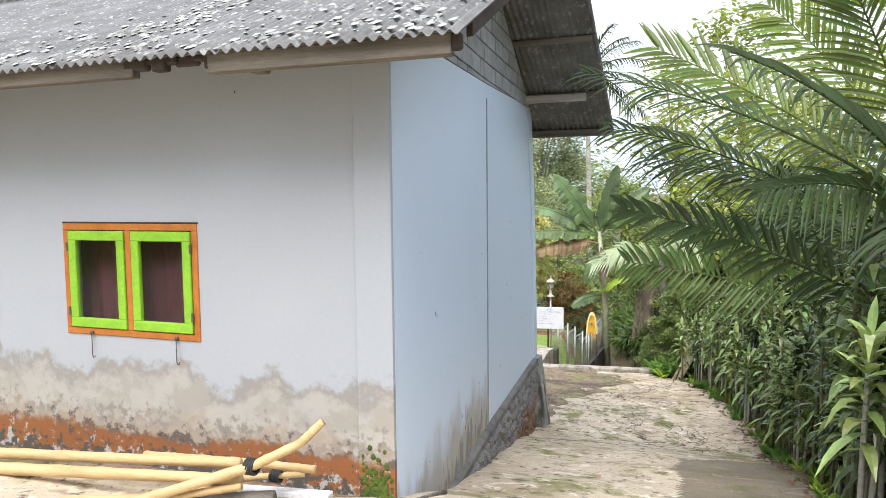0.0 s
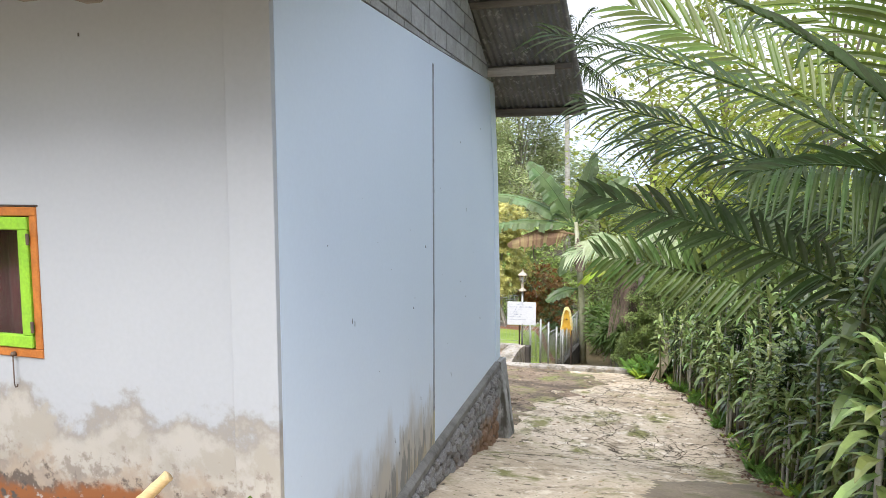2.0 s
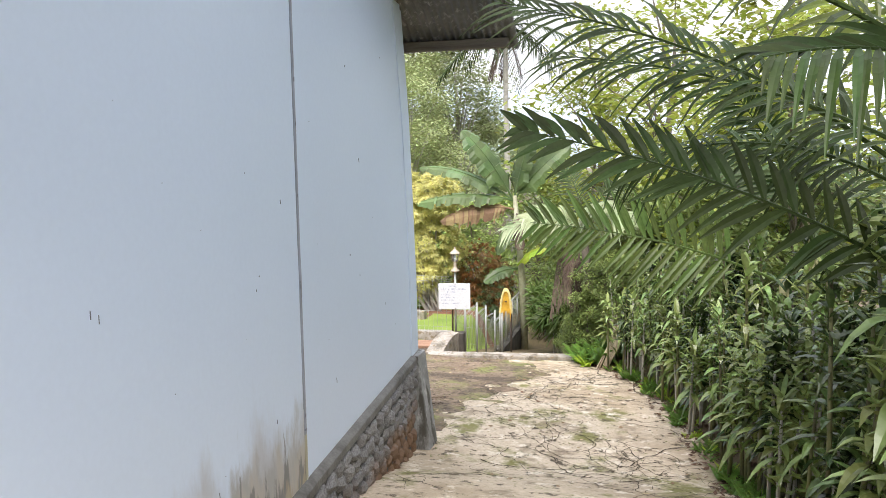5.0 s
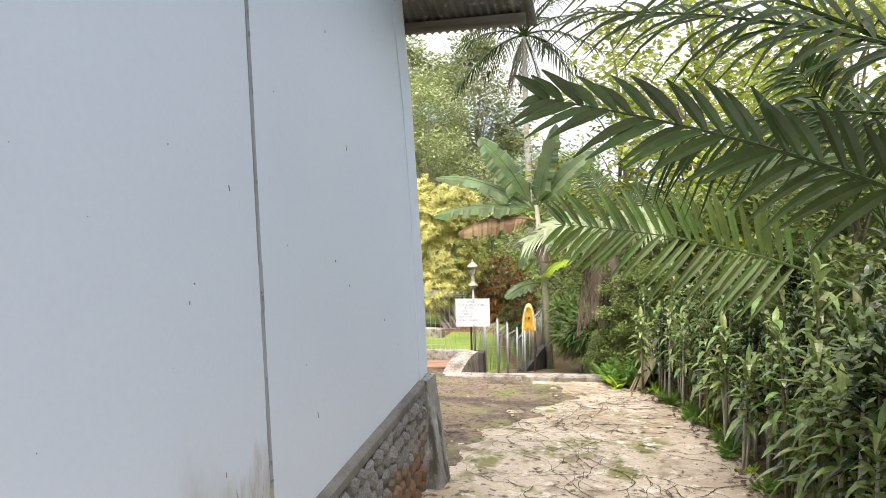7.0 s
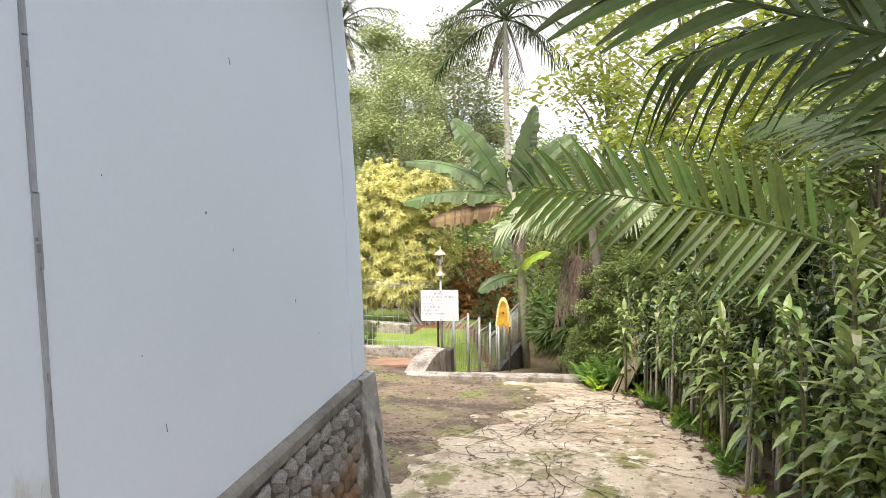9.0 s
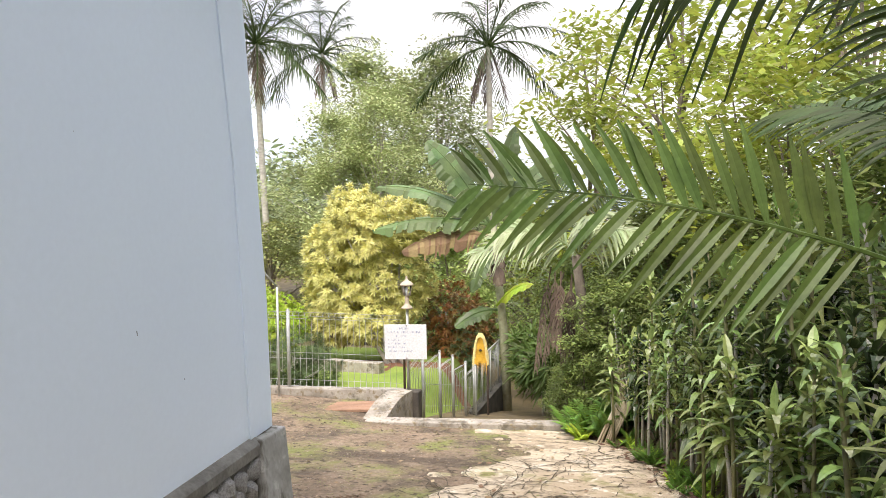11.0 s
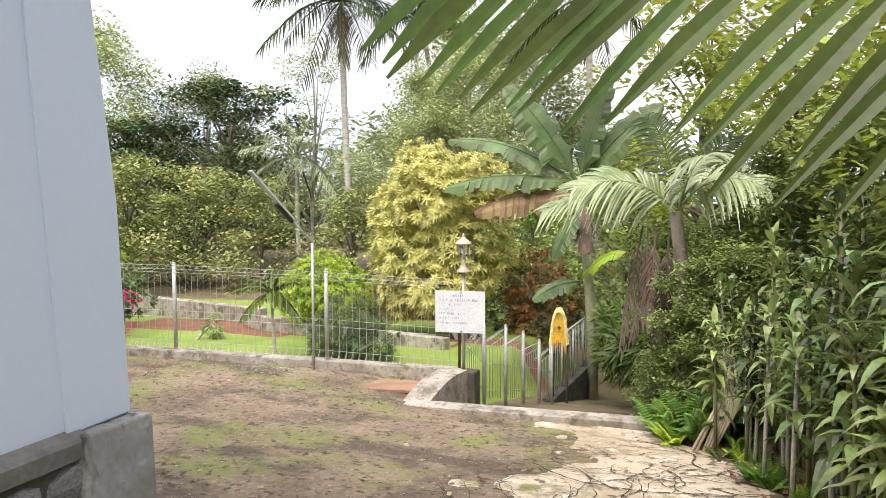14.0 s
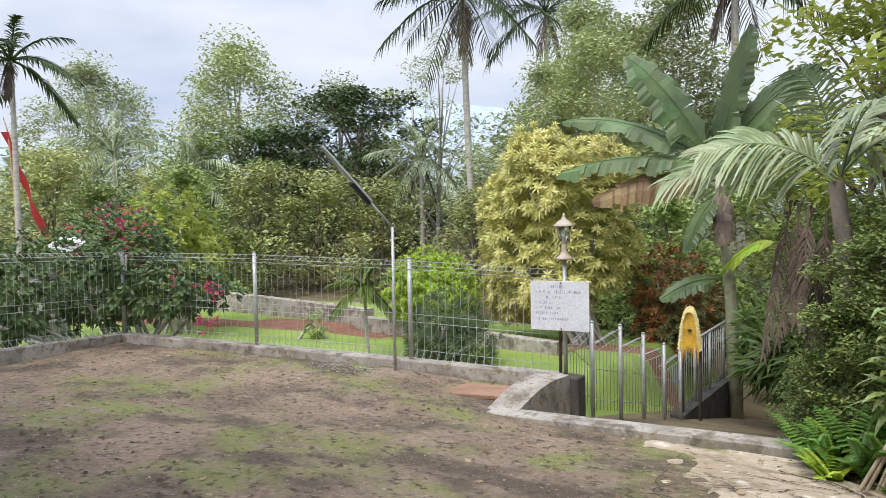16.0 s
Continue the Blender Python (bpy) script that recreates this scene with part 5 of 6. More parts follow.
# broad-leaved hedge plants: canes with rosettes of long leaves
def hedge_plant(seed, material):
    rng = random.Random(seed)
    h = thing("hedge_plant", "tall cane plant with rosettes of glossy green strap leaves", "plant", "hedge along the driveway")
    for c in range(rng.randint(2, 3)):
        x, y = rng.uniform(-0.16, 0.16), rng.uniform(-0.16, 0.16)
        top = rng.uniform(0.9, 2.2)
        low = rng.uniform(0.27, 0.56)
        lean = rng.uniform(-0.22, 0.12), rng.uniform(-0.15, 0.15)
        tube("cane", [(x, y, -0.15), (x + lean[0] * 0.4, y + lean[1] * 0.4, top * 0.5), (x + lean[0], y + lean[1], top)], [0.021, 0.017, 0.011], M_STEM if rng.random() < 0.35 else M_BARK_P, h, 6)
        b = Leaves()
        for q in range(38):
            s = low + (1 - low) * (q / 37) ** 0.75
            base = Vector((x + lean[0] * s, y + lean[1] * s, top * s))
            w = 2.4 * q + rng.uniform(-0.3, 0.3)
            el = lerp(-0.1, 1.15, (s - low) / (1 - low)) + rng.uniform(-0.25, 0.25)
            d = Vector((math.cos(w) * math.cos(el), math.sin(w) * math.cos(el), math.sin(el)))
            b.blade(base, d, (0, 0, 1), rng.uniform(0.20, 0.38), rng.uniform(0.055, 0.085), rng.uniform(0.15, 0.9), 4, 0.3, 0.05, 0.42)
        b.done("leaf_rosette", material, h)
    return h


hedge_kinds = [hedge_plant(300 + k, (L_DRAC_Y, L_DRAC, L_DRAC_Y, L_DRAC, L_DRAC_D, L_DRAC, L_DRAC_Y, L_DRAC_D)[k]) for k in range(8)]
rngh = random.Random(77)


def hedge_front(y):
    return curve1([(-3, 4.3), (0, 3.95), (2, 3.75), (5, 3.58), (7, 3.36), (9, 3.06), (10.5, 2.76), (12, 2.26), (13, 1.98)], y)


spots = []
for row in range(3):
    y = -0.6
    while y < 12.9:
        spots.append((hedge_front(y) + 0.05 + 0.38 * row + rngh.uniform(-0.08, 0.12), y + rngh.uniform(-0.1, 0.1), row))
        y += 0.40
for k, (x, y, row) in enumerate(spots):
    # The back row's mostly dark leaves paint the hedge's shaded inside.
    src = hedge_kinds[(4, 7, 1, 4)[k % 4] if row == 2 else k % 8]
    m = pose(x, y, ground_z(x, y) - 0.02, 0, 0, rngh.uniform(0, 360)) @ Matrix.Scale(rngh.uniform(0.82, 1.12) * (1 + 0.08 * row) * (0.9 if y > 11 else 1.3 if y < 3.4 else 1), 4)
    if k < 8:
        src.matrix_basis = m
    else:
        c = copy_thing(src, m)
        c.scale = m.to_scale()

# low weeds and ferns along the hedge foot
def weed(seed, material, size, label):
    rng = random.Random(seed)
    b = Leaves()
    for st in range(14):
        w, ln = rng.uniform(0, 6.28), size * rng.uniform(0.6, 1.1)
        tip = Vector((math.cos(w) * 0.7, math.sin(w) * 0.7, rng.uniform(0.5, 1.1))) * ln
        for q in range(14):
            s = 0.2 + 0.8 * q / 13
            p = tip * s - Vector((0, 0, 0.3 * ln * s * s))
            for sd in (-1, 1):
                d = Vector((-math.sin(w) * sd, math.cos(w) * sd, 0.1)) + Vector((math.cos(w), math.sin(w), 0)) * 0.6
                b.blade(p, d, (0, 0, 1), size * 0.26 * (1.15 - s), size * 0.12, 0.3, 2)
    o = b.done("weed", material)
    return tagged(o, label, "plant", "weeds along the driveway")


weeds = [weed(400, L_FERN, 0.45, "bright green ferny weed at the driveway edge"), weed(401, L_LIME, 0.30, "pale green weed at the driveway edge"), weed(402, L_FERN, 0.32, "bright green ferny weed at the driveway edge")]
wspots = [(1.70, 12.75), (1.85, 12.95), (1.62, 13.15), (1.95, 12.6), (1.75, 13.45), (2.1, 13.3), (1.6, 13.7), (2.0, 13.8), (1.9, 13.1), (2.2, 12.9), (1.65, 12.5), (1.75, 14.2), (1.55, 12.95), (1.95, 12.75)]
for k in range(120):
    y = rngh.uniform(1.5, 12.4)
    wspots.append((hedge_front(y) - rngh.uniform(-0.15, 0.16), y))
for k, (x, y) in enumerate(wspots):
    m = pose(x, y, ground_z(x, y) + (0.0), 0, 0, rngh.uniform(0, 360)) @ Matrix.Scale(rngh.uniform(1.1, 1.7) if k < 14 else rngh.uniform(0.35, 0.7), 4)
    if k < 3:
        weeds[k].matrix_basis = m
    else:
        copy_thing(weeds[k % 3], m).scale = m.to_scale()
# leaning dry bamboo stakes
for k in range(11):
    x, y = 1.88 + 0.018 * k, 12.18 + 0.012 * k
    tagged(tube("bamboo_stake", [(x + rngh.uniform(-0.05, 0.05), y, ground_z(x, y) - 0.02), (2.08 + 0.02 * k, 12.34, -0.60), (2.18 + rngh.uniform(-0.12, 0.14), 12.46 + rngh.uniform(-0.06, 0.06), -0.12 + rngh.uniform(-0.12, 0.08))], rngh.uniform(0.010, 0.018), M_CANE, sides=6),
           "pale dry bamboo stake leaning in the hedge", "stake", "bamboo stakes")


# ---- trees ----
def tree(seed, height, spread, material, leaf=0.16, count=5000, clumps=34, trunk=0.14, bark=None, crown_low=0.35, sparse=0.0, name="tree", label="leafy tree", flat=0.7, clump_r=0.28):
    rng = random.Random(seed)
    t = thing(name, label, "tree")
    bark = bark or M_BARK
    bend = rng.uniform(-0.06, 0.06) * height, rng.uniform(-0.06, 0.06) * height
    spine = [Vector((bend[0] * k * k, bend[1] * k * k, height * 0.85 * k)) for k in (0, 0.25, 0.5, 0.75, 1)]
    tube("trunk", spine, [trunk, trunk * 0.8, trunk * 0.6, trunk * 0.4, trunk * 0.15], bark, t, 8)
    b = Leaves()
    ends = []
    for c in range(clumps):
        s = crown_low + (1 - crown_low) * (c + 0.5) / clumps
        w = 2.4 * c + rng.uniform(-0.5, 0.5)
        prof = math.sin(math.pi * min(1, 0.18 + 0.82 * (s - crown_low) / (1 - crown_low))) ** 0.7
        r = spread * prof * rng.uniform(0.35, 1.0)
        k = s * 4 * 0.98
        q = min(int(k), 3)
        sp = spine[q].lerp(spine[q + 1], k - q)
        ends.append((sp, Vector((sp.x + math.cos(w) * r, sp.y + math.sin(w) * r, height * s + rng.uniform(-0.05, 0.08) * height))))
    for c, (sp, e) in enumerate(ends):
        if c % 2 == 0:
            low = sp - Vector((0, 0, 0.10 * height))
            tube("limb", [low, low.lerp(e, 0.5) + Vector((0, 0, 0.02 * height)), e], [trunk * 0.35, trunk * 0.22, trunk * 0.06], bark, t, 5)
        cr = spread * clump_r * rng.uniform(0.7, 1.35)
        n = int(count / clumps * rng.uniform(0.6, 1.4) * (1 - sparse))
        for _ in range(n):
            d = Vector((rng.gauss(0, 1), rng.gauss(0, 1), rng.gauss(0, 1)))
            d.normalize()
            p = e + Vector((d.x, d.y, d.z * flat)) * (cr * rng.random() ** 0.45)
            b.quad(p, rng, leaf * rng.uniform(0.7, 1.3))
    b.done("crown", material, t)
    return t


def place(t, x, y, z, turn=0, s=1.0, copy=False):
    m = pose(x, y, z, 0, 0, turn) @ Matrix.Scale(s, 4)
    if copy:
        c = copy_thing(t, m)
        c.scale = (s, s, s)
        return c
    t.matrix_basis = m
    return t


T_FEATHER = tree(501, 14, 4.3, L_TREE_L, 0.18, 30000, 60, 0.2, M_BARK_P, 0.24, label="tall feathery light green tree beyond the garden")
T_DARK = tree(502, 11, 5.2, L_TREE_D, 0.25, 12000, 36, 0.22, None, 0.25, label="broad dark green tree beyond the garden", flat=0.45, clump_r=0.24)
T_SPARSE = tree(503, 14, 3.0, L_TREE_L, 0.13, 3600, 40, 0.13, M_BARK_P, 0.45, label="slender pale-trunked tree with a thin crown", clump_r=0.2)
T_MID = tree(504, 6.5, 3.0, L_OLIVE, 0.15, 9000, 40, 0.12, None, 0.12, label="olive green bushy tree beyond the lawn", flat=0.5)
T_MIDG = tree(505, 6.5, 2.6, L_TREE, 0.16, 10000, 36, 0.12, None, 0.12, label="leafy green tree beyond the lawn, copied unseen behind the camera")
T_SUN = tree(506, 7.0, 2.4, L_TREE_Y, 0.17, 3600, 44, 0.10, None, 0.20, label="sunlit yellow-green tree behind the hedge", clump_r=0.24)
T_NEAR = tree(507, 5.5, 2.0, L_TREE_N, 0.13, 9000, 40, 0.08, None, 0.10, label="dense green tree behind the hedge")


def gz(x, y):
    return ground_z(x, y) - 0.1


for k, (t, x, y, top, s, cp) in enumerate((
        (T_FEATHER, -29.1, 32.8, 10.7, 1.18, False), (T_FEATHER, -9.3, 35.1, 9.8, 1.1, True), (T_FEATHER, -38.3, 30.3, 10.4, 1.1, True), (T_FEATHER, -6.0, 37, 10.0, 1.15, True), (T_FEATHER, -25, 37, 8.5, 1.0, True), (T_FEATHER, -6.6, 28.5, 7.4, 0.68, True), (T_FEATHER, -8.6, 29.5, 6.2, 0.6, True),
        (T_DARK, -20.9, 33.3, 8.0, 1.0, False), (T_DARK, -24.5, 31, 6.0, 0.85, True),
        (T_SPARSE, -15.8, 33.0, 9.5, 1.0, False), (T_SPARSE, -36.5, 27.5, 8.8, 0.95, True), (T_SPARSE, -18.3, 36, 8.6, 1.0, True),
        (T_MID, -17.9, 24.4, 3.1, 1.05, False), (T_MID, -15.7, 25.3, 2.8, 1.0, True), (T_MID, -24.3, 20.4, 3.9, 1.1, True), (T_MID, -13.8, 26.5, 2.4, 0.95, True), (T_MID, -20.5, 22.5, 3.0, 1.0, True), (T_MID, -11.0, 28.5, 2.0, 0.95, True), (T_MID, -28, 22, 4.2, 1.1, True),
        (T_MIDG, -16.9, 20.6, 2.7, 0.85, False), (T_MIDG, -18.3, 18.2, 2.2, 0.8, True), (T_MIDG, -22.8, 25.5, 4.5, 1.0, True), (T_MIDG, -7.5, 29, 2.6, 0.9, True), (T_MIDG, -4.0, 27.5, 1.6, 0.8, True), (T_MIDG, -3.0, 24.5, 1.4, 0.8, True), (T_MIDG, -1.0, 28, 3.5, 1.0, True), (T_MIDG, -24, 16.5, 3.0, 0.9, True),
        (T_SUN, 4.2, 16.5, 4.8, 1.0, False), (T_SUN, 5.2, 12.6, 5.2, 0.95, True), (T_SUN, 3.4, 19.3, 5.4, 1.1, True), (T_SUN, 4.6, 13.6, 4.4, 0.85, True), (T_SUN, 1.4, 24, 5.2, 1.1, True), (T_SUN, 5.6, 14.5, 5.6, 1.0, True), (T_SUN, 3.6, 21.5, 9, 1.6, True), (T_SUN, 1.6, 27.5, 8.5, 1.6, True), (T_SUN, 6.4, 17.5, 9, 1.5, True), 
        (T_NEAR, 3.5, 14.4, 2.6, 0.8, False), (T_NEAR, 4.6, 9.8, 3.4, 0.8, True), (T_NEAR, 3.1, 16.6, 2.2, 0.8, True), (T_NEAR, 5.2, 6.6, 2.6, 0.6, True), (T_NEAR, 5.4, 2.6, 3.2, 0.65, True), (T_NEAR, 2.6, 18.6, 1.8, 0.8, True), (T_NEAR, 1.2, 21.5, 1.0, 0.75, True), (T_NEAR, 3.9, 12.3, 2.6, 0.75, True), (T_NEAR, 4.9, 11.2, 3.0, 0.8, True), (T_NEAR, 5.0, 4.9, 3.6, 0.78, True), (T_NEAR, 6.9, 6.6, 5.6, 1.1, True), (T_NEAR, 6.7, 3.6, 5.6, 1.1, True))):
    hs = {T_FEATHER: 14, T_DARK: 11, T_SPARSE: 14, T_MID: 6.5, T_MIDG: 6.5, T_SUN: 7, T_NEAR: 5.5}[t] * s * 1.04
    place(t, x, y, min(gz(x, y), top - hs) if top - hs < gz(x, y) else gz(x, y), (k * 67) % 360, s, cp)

# far woods on the slope
rngw = random.Random(900)
b = Leaves()
for k in range(380):
    a, r = rngw.uniform(-0.75, 1.35), rngw.uniform(48, 130)
    cx, cy = 2 - math.sin(a) * r, 2 + math.cos(a) * r
    base = ground_z(cx, cy)
    hgt = rngw.uniform(4, 8) + r * 0.03
    for _ in range(420):
        d = Vector((rngw.gauss(0, 1), rngw.gauss(0, 1), rngw.gauss(0, 1))).normalized()
        p = Vector((cx, cy, base + hgt * 0.5)) + Vector((d.x * 3.4, d.y * 3.4, d.z * hgt * 0.55)) * rngw.random() ** 0.3
        b.quad(p, rngw, rngw.uniform(0.45, 1.0))
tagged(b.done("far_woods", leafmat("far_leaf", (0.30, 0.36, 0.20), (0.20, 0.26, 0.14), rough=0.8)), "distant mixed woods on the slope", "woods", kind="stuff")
# Distance haze is put into the ridge's pale blue base colour.
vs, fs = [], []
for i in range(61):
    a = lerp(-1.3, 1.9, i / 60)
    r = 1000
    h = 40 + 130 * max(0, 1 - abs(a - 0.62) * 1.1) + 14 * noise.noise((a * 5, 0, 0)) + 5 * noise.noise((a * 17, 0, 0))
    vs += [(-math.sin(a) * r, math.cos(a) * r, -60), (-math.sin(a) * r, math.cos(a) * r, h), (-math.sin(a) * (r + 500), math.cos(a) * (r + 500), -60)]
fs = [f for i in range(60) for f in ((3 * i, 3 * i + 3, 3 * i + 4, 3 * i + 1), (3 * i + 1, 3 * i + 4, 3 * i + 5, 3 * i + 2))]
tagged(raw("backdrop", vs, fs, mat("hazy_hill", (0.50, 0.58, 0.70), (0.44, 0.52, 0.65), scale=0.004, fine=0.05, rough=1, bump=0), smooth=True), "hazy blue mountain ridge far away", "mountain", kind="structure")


for k, (x, y, s) in enumerate(((1.6, 14.6, 0.30), (1.3, 15.0, 0.24), (2.0, 14.6, 0.42), (1.9, 15.9, 0.5), (2.6, 15.2, 0.55), (1.5, 16.9, 0.42), (2.3, 13.9, 0.38), (0.6, 21.8, 0.6), (1.7, 18.4, 0.55))):
    place(T_NEAR, x, y, gz(x, y) - 0.1, 50 * k, s, True)
# Unseen trees behind the camera, added to darken the window's reflections.
for k, (x, y, s) in enumerate(((-9, -13, 1.3), (-3.5, -15, 1.2), (2, -14, 1.3), (7, -12, 1.2), (-14, -10, 1.3), (9.5, -6, 1.2))):
    place(T_MIDG, x, y, gz(x, y) - 0.1, 70 * k, s, True)


# ---- tall palms ----
def coconut(x, y, zb, zt, lean, length, label, r=0.15, fronds=22, seed=1, mt=None, dead=3):
    c = thing("coconut_palm", label, "palm", "tall palms")
    pts = [Vector((x + lean[0] * (1 - k) ** 2, y + lean[1] * (1 - k) ** 2, lerp(zb, zt, k))) for k in (0, 0.15, 0.3, 0.5, 0.7, 0.85, 1)]
    tube("trunk", pts, [r * 1.25, r, r * 0.92, r * 0.85, r * 0.8, r * 0.75, r * 0.6], M_BARK_P, c, 10)
    crown_fronds(c, (x, y, zt), fronds, length, length * 0.24, 0.055, mt or L_PALM, 24, -0.65, 1.25, 0.5, seed, 0.04, dead)
    return c


coconut(-11.75, 29.1, -2.6, 9.1, (0.5, 0.0), 3.6, "tall coconut palm with a bare pale trunk", 0.15, 24, 1)
coconut(-13.4, 39.7, -5, 11.2, (0.8, 0.2), 3.8, "tall coconut palm among the trees", 0.16, 22, 2)
coconut(-2.7, 31.1, -4, 8.8, (0.3, 0.3), 3.4, "tall coconut palm among the trees", 0.15, 20, 3, None, 5)
coconut(-19.0, 16.6, -1.7, 5.6, (0.0, 0.0), 1.9, "slender areca palm beyond the flowering shrubs", 0.09, 12, 4, L_PALM, 1)
coconut(-26.5, 24.2, -3, 4.0, (0.0, 0.0), 3.0, "feathery palm among the trees", 0.12, 16, 5, L_PALM_G, 0)
coconut(-21.8, 24.4, -3, 3.0, (0.0, 0.0), 2.8, "feathery palm among the trees", 0.12, 16, 6, L_PALM_G, 0)
coconut(-15.5, 31.5, -4, 3.4, (0.0, 0.0), 2.8, "feathery palm among the trees", 0.12, 16, 7, L_PALM_G, 2)
small = coconut(-5.41, 15.5, -1.42, -0.22, (0.05, 0.0), 0.75, "small young palm standing on the lawn", 0.035, 9, 9, L_PALM_Y, 0)


# ---- banana plant ----
def banana_leaf(name, root, tip, arch, normal, width, material, parent, tears=14, hang=0.3, seed=0):
    rng = random.Random(seed)
    root, tip, normal = Vector(root), Vector(tip), Vector(normal).normalized()
    b = Leaves()
    n = 40
    pts = [root.lerp(tip, k / n) + Vector((0, 0, 1)) * (arch * 4 * (k / n) * (1 - k / n)) for k in range(n + 1)]
    vs, fs = tube_data(pts, [lerp(0.035, 0.006, k / n) for k in range(n + 1)], 5)
    b.v += vs
    b.f += fs
    for side in (-1, 1):
        torn = {rng.randrange(5, n) for _ in range(tears)}

        def rib(k, drop):
            s = k / n
            t = (pts[min(k + 1, n)] - pts[k - 1]).normalized()
            sd = normal.cross(t).normalized() * side
            w = width * 0.5 * min(1, (s - 0.08) * 7) * (math.cos(max(0, s - 0.55) / 0.45 * math.pi / 2) ** 0.6 if s > 0.55 else 1) + 0.01
            w *= 1 + 0.10 * math.sin(k * 0.9 + seed) + 0.05 * math.sin(k * 2.3)
            i = len(b.v)
            b.v.extend([pts[k], pts[k] + sd * (w * 0.55) + t * (w * 0.10) + normal * (0.14 * w) - Vector((0, 0, drop * w * 0.3)), pts[k] + sd * w * (1 - 0.2 * drop) + t * (w * 0.28) - Vector((0, 0, drop * w))])
            return i

        drop = rng.uniform(0.5, 1.3) * hang
        prev = rib(4, drop)
        for k in range(5, n + 1):
            if k in torn:
                drop = rng.uniform(0.4, 1.5) * hang
                prev = rib(k - 1, drop)
            i = rib(k, drop)
            b.f += [(prev, prev + 1, i + 1, i), (prev + 1, prev + 2, i + 2, i + 1)]
            prev = i
    return b.done(name, material, parent)


ban = thing("banana_plant", "banana plant with broad torn leaves behind the stair", "banana plant")
tube("pseudostem", [(-0.35, 19.3, -2.9), (-0.45, 19.3, -0.5), (-0.65, 19.2, 1.9)], [0.11, 0.10, 0.06], mat("banana_stem", (0.42, 0.42, 0.30), (0.25, 0.24, 0.14), scale=4, fine=20, rough=0.6), ban, 10)
top = (-0.68, 19.2, 1.75)
for k, (r, t, ar, no, wd, mt, te, hg) in enumerate((
        (top, (-3.45, 18.75, 1.70), 0.22, (0, -0.35, 0.95), 0.55, L_BAN, 16, 0.75),
        (top, (-3.45, 19.1, 2.72), 0.30, (0, -0.5, 0.85), 0.50, L_BAN, 12, 0.5),
        (top, (-2.15, 19.0, 3.75), 0.22, (0.45, -0.75, 0.5), 0.80, L_BAN, 9, 0.35),
        (top, (-0.10, 19.3, 4.05), 0.06, (-0.5, -0.85, 0.1), 0.66, L_BAN, 7, 0.22),
        (top, (0.9, 19.6, 3.3), 0.2, (0.2, -0.8, 0.5), 0.6, L_BAN, 8, 0.3),
        ((-0.66, 19.2, 1.5), (-2.75, 18.8, 1.18), 0.22, (0, -0.9, 0.35), 0.50, L_DRY, 32, 0.95),
        ((-0.62, 19.1, 1.2), (-1.05, 18.6, 0.25), 0.15, (-0.5, -0.8, 0.2), 0.5, L_BAN, 6, 0.3),
        ((-0.55, 19.1, -0.2), (-1.45, 18.6, -0.55), 0.12, (-0.2, -0.7, 0.6), 0.42, L_BAN, 4, 0.3),
        ((-0.55, 19.1, -0.1), (0.35, 18.4, 0.45), 0.15, (0.1, -0.6, 0.75), 0.42, L_LIME, 4, 0.3),
        ((-0.6, 19.2, 1.4), (-0.4, 18.7, 0.4), 0.1, (0.3, -0.9, 0.2), 0.4, L_DEAD, 12, 0.8))):
    banana_leaf("leaf", r, t, ar, no, wd, mt, ban, te, hg, 600 + k)


# ---- garden shrubs ----
def rosette_shrub(name, label, lobes, count, leaf, width, material, stems, seed, blades=13, base=(0, 0, 0)):
    """A dense shrub whose outline is made of lobes (x, y, z, radius, height) covered with leaf rosettes."""
    rng = random.Random(seed)
    sh = thing(name, label, "shrub")
    for k in range(stems):
        l = lobes[k % len(lobes)]
        w = rng.uniform(0, 6.28)
        a = Vector(base) + Vector((math.cos(w), math.sin(w), 0)) * rng.uniform(0.05, 0.45)
        e = Vector((l[0], l[1], l[2])) + Vector((rng.uniform(-0.4, 0.4), rng.uniform(-0.4, 0.4), 0)) * l[3]
        tube("stem", [a - Vector((0, 0, 0.1)), a.lerp(e, 0.45) + Vector((rng.uniform(-0.1, 0.1), rng.uniform(-0.1, 0.1), 0)), e], [0.045, 0.032, 0.02], M_BARK_P, sh, 6)
    b = Leaves()
    wsum = sum(l[3] ** 2 for l in lobes)
    for l in lobes:
        for _ in range(int(count * l[3] ** 2 / wsum)):
            d = Vector((rng.gauss(0, 1), rng.gauss(0, 1), rng.gauss(0, 1))).normalized()
            rr = rng.random() ** 0.22 * (1 + 0.14 * noise.noise((d.x * 2.2 + l[0], d.y * 2.2, d.z * 2.2 + l[2])))
            p = Vector((l[0] + d.x * l[3] * rr, l[1] + d.y * l[3] * rr, l[2] + d.z * l[4] * rr))
            axis = (d + Vector((0, 0, 0.7))).normalized()
            for q in range(blades):
                w = 2.4 * q
                a = axis.orthogonal().normalized()
                c = axis.cross(a)
                out = a * math.cos(w) + c * math.sin(w)
                dd = out * lerp(1.0, 0.35, q / blades) + axis * lerp(0.15, 1.0, q / blades)
                b.blade(p, dd, axis, leaf * rng.uniform(0.75, 1.15), width, 0.25, 2, 0, 0.1, 0.4)
    b.done("foliage", material, sh)
    return sh


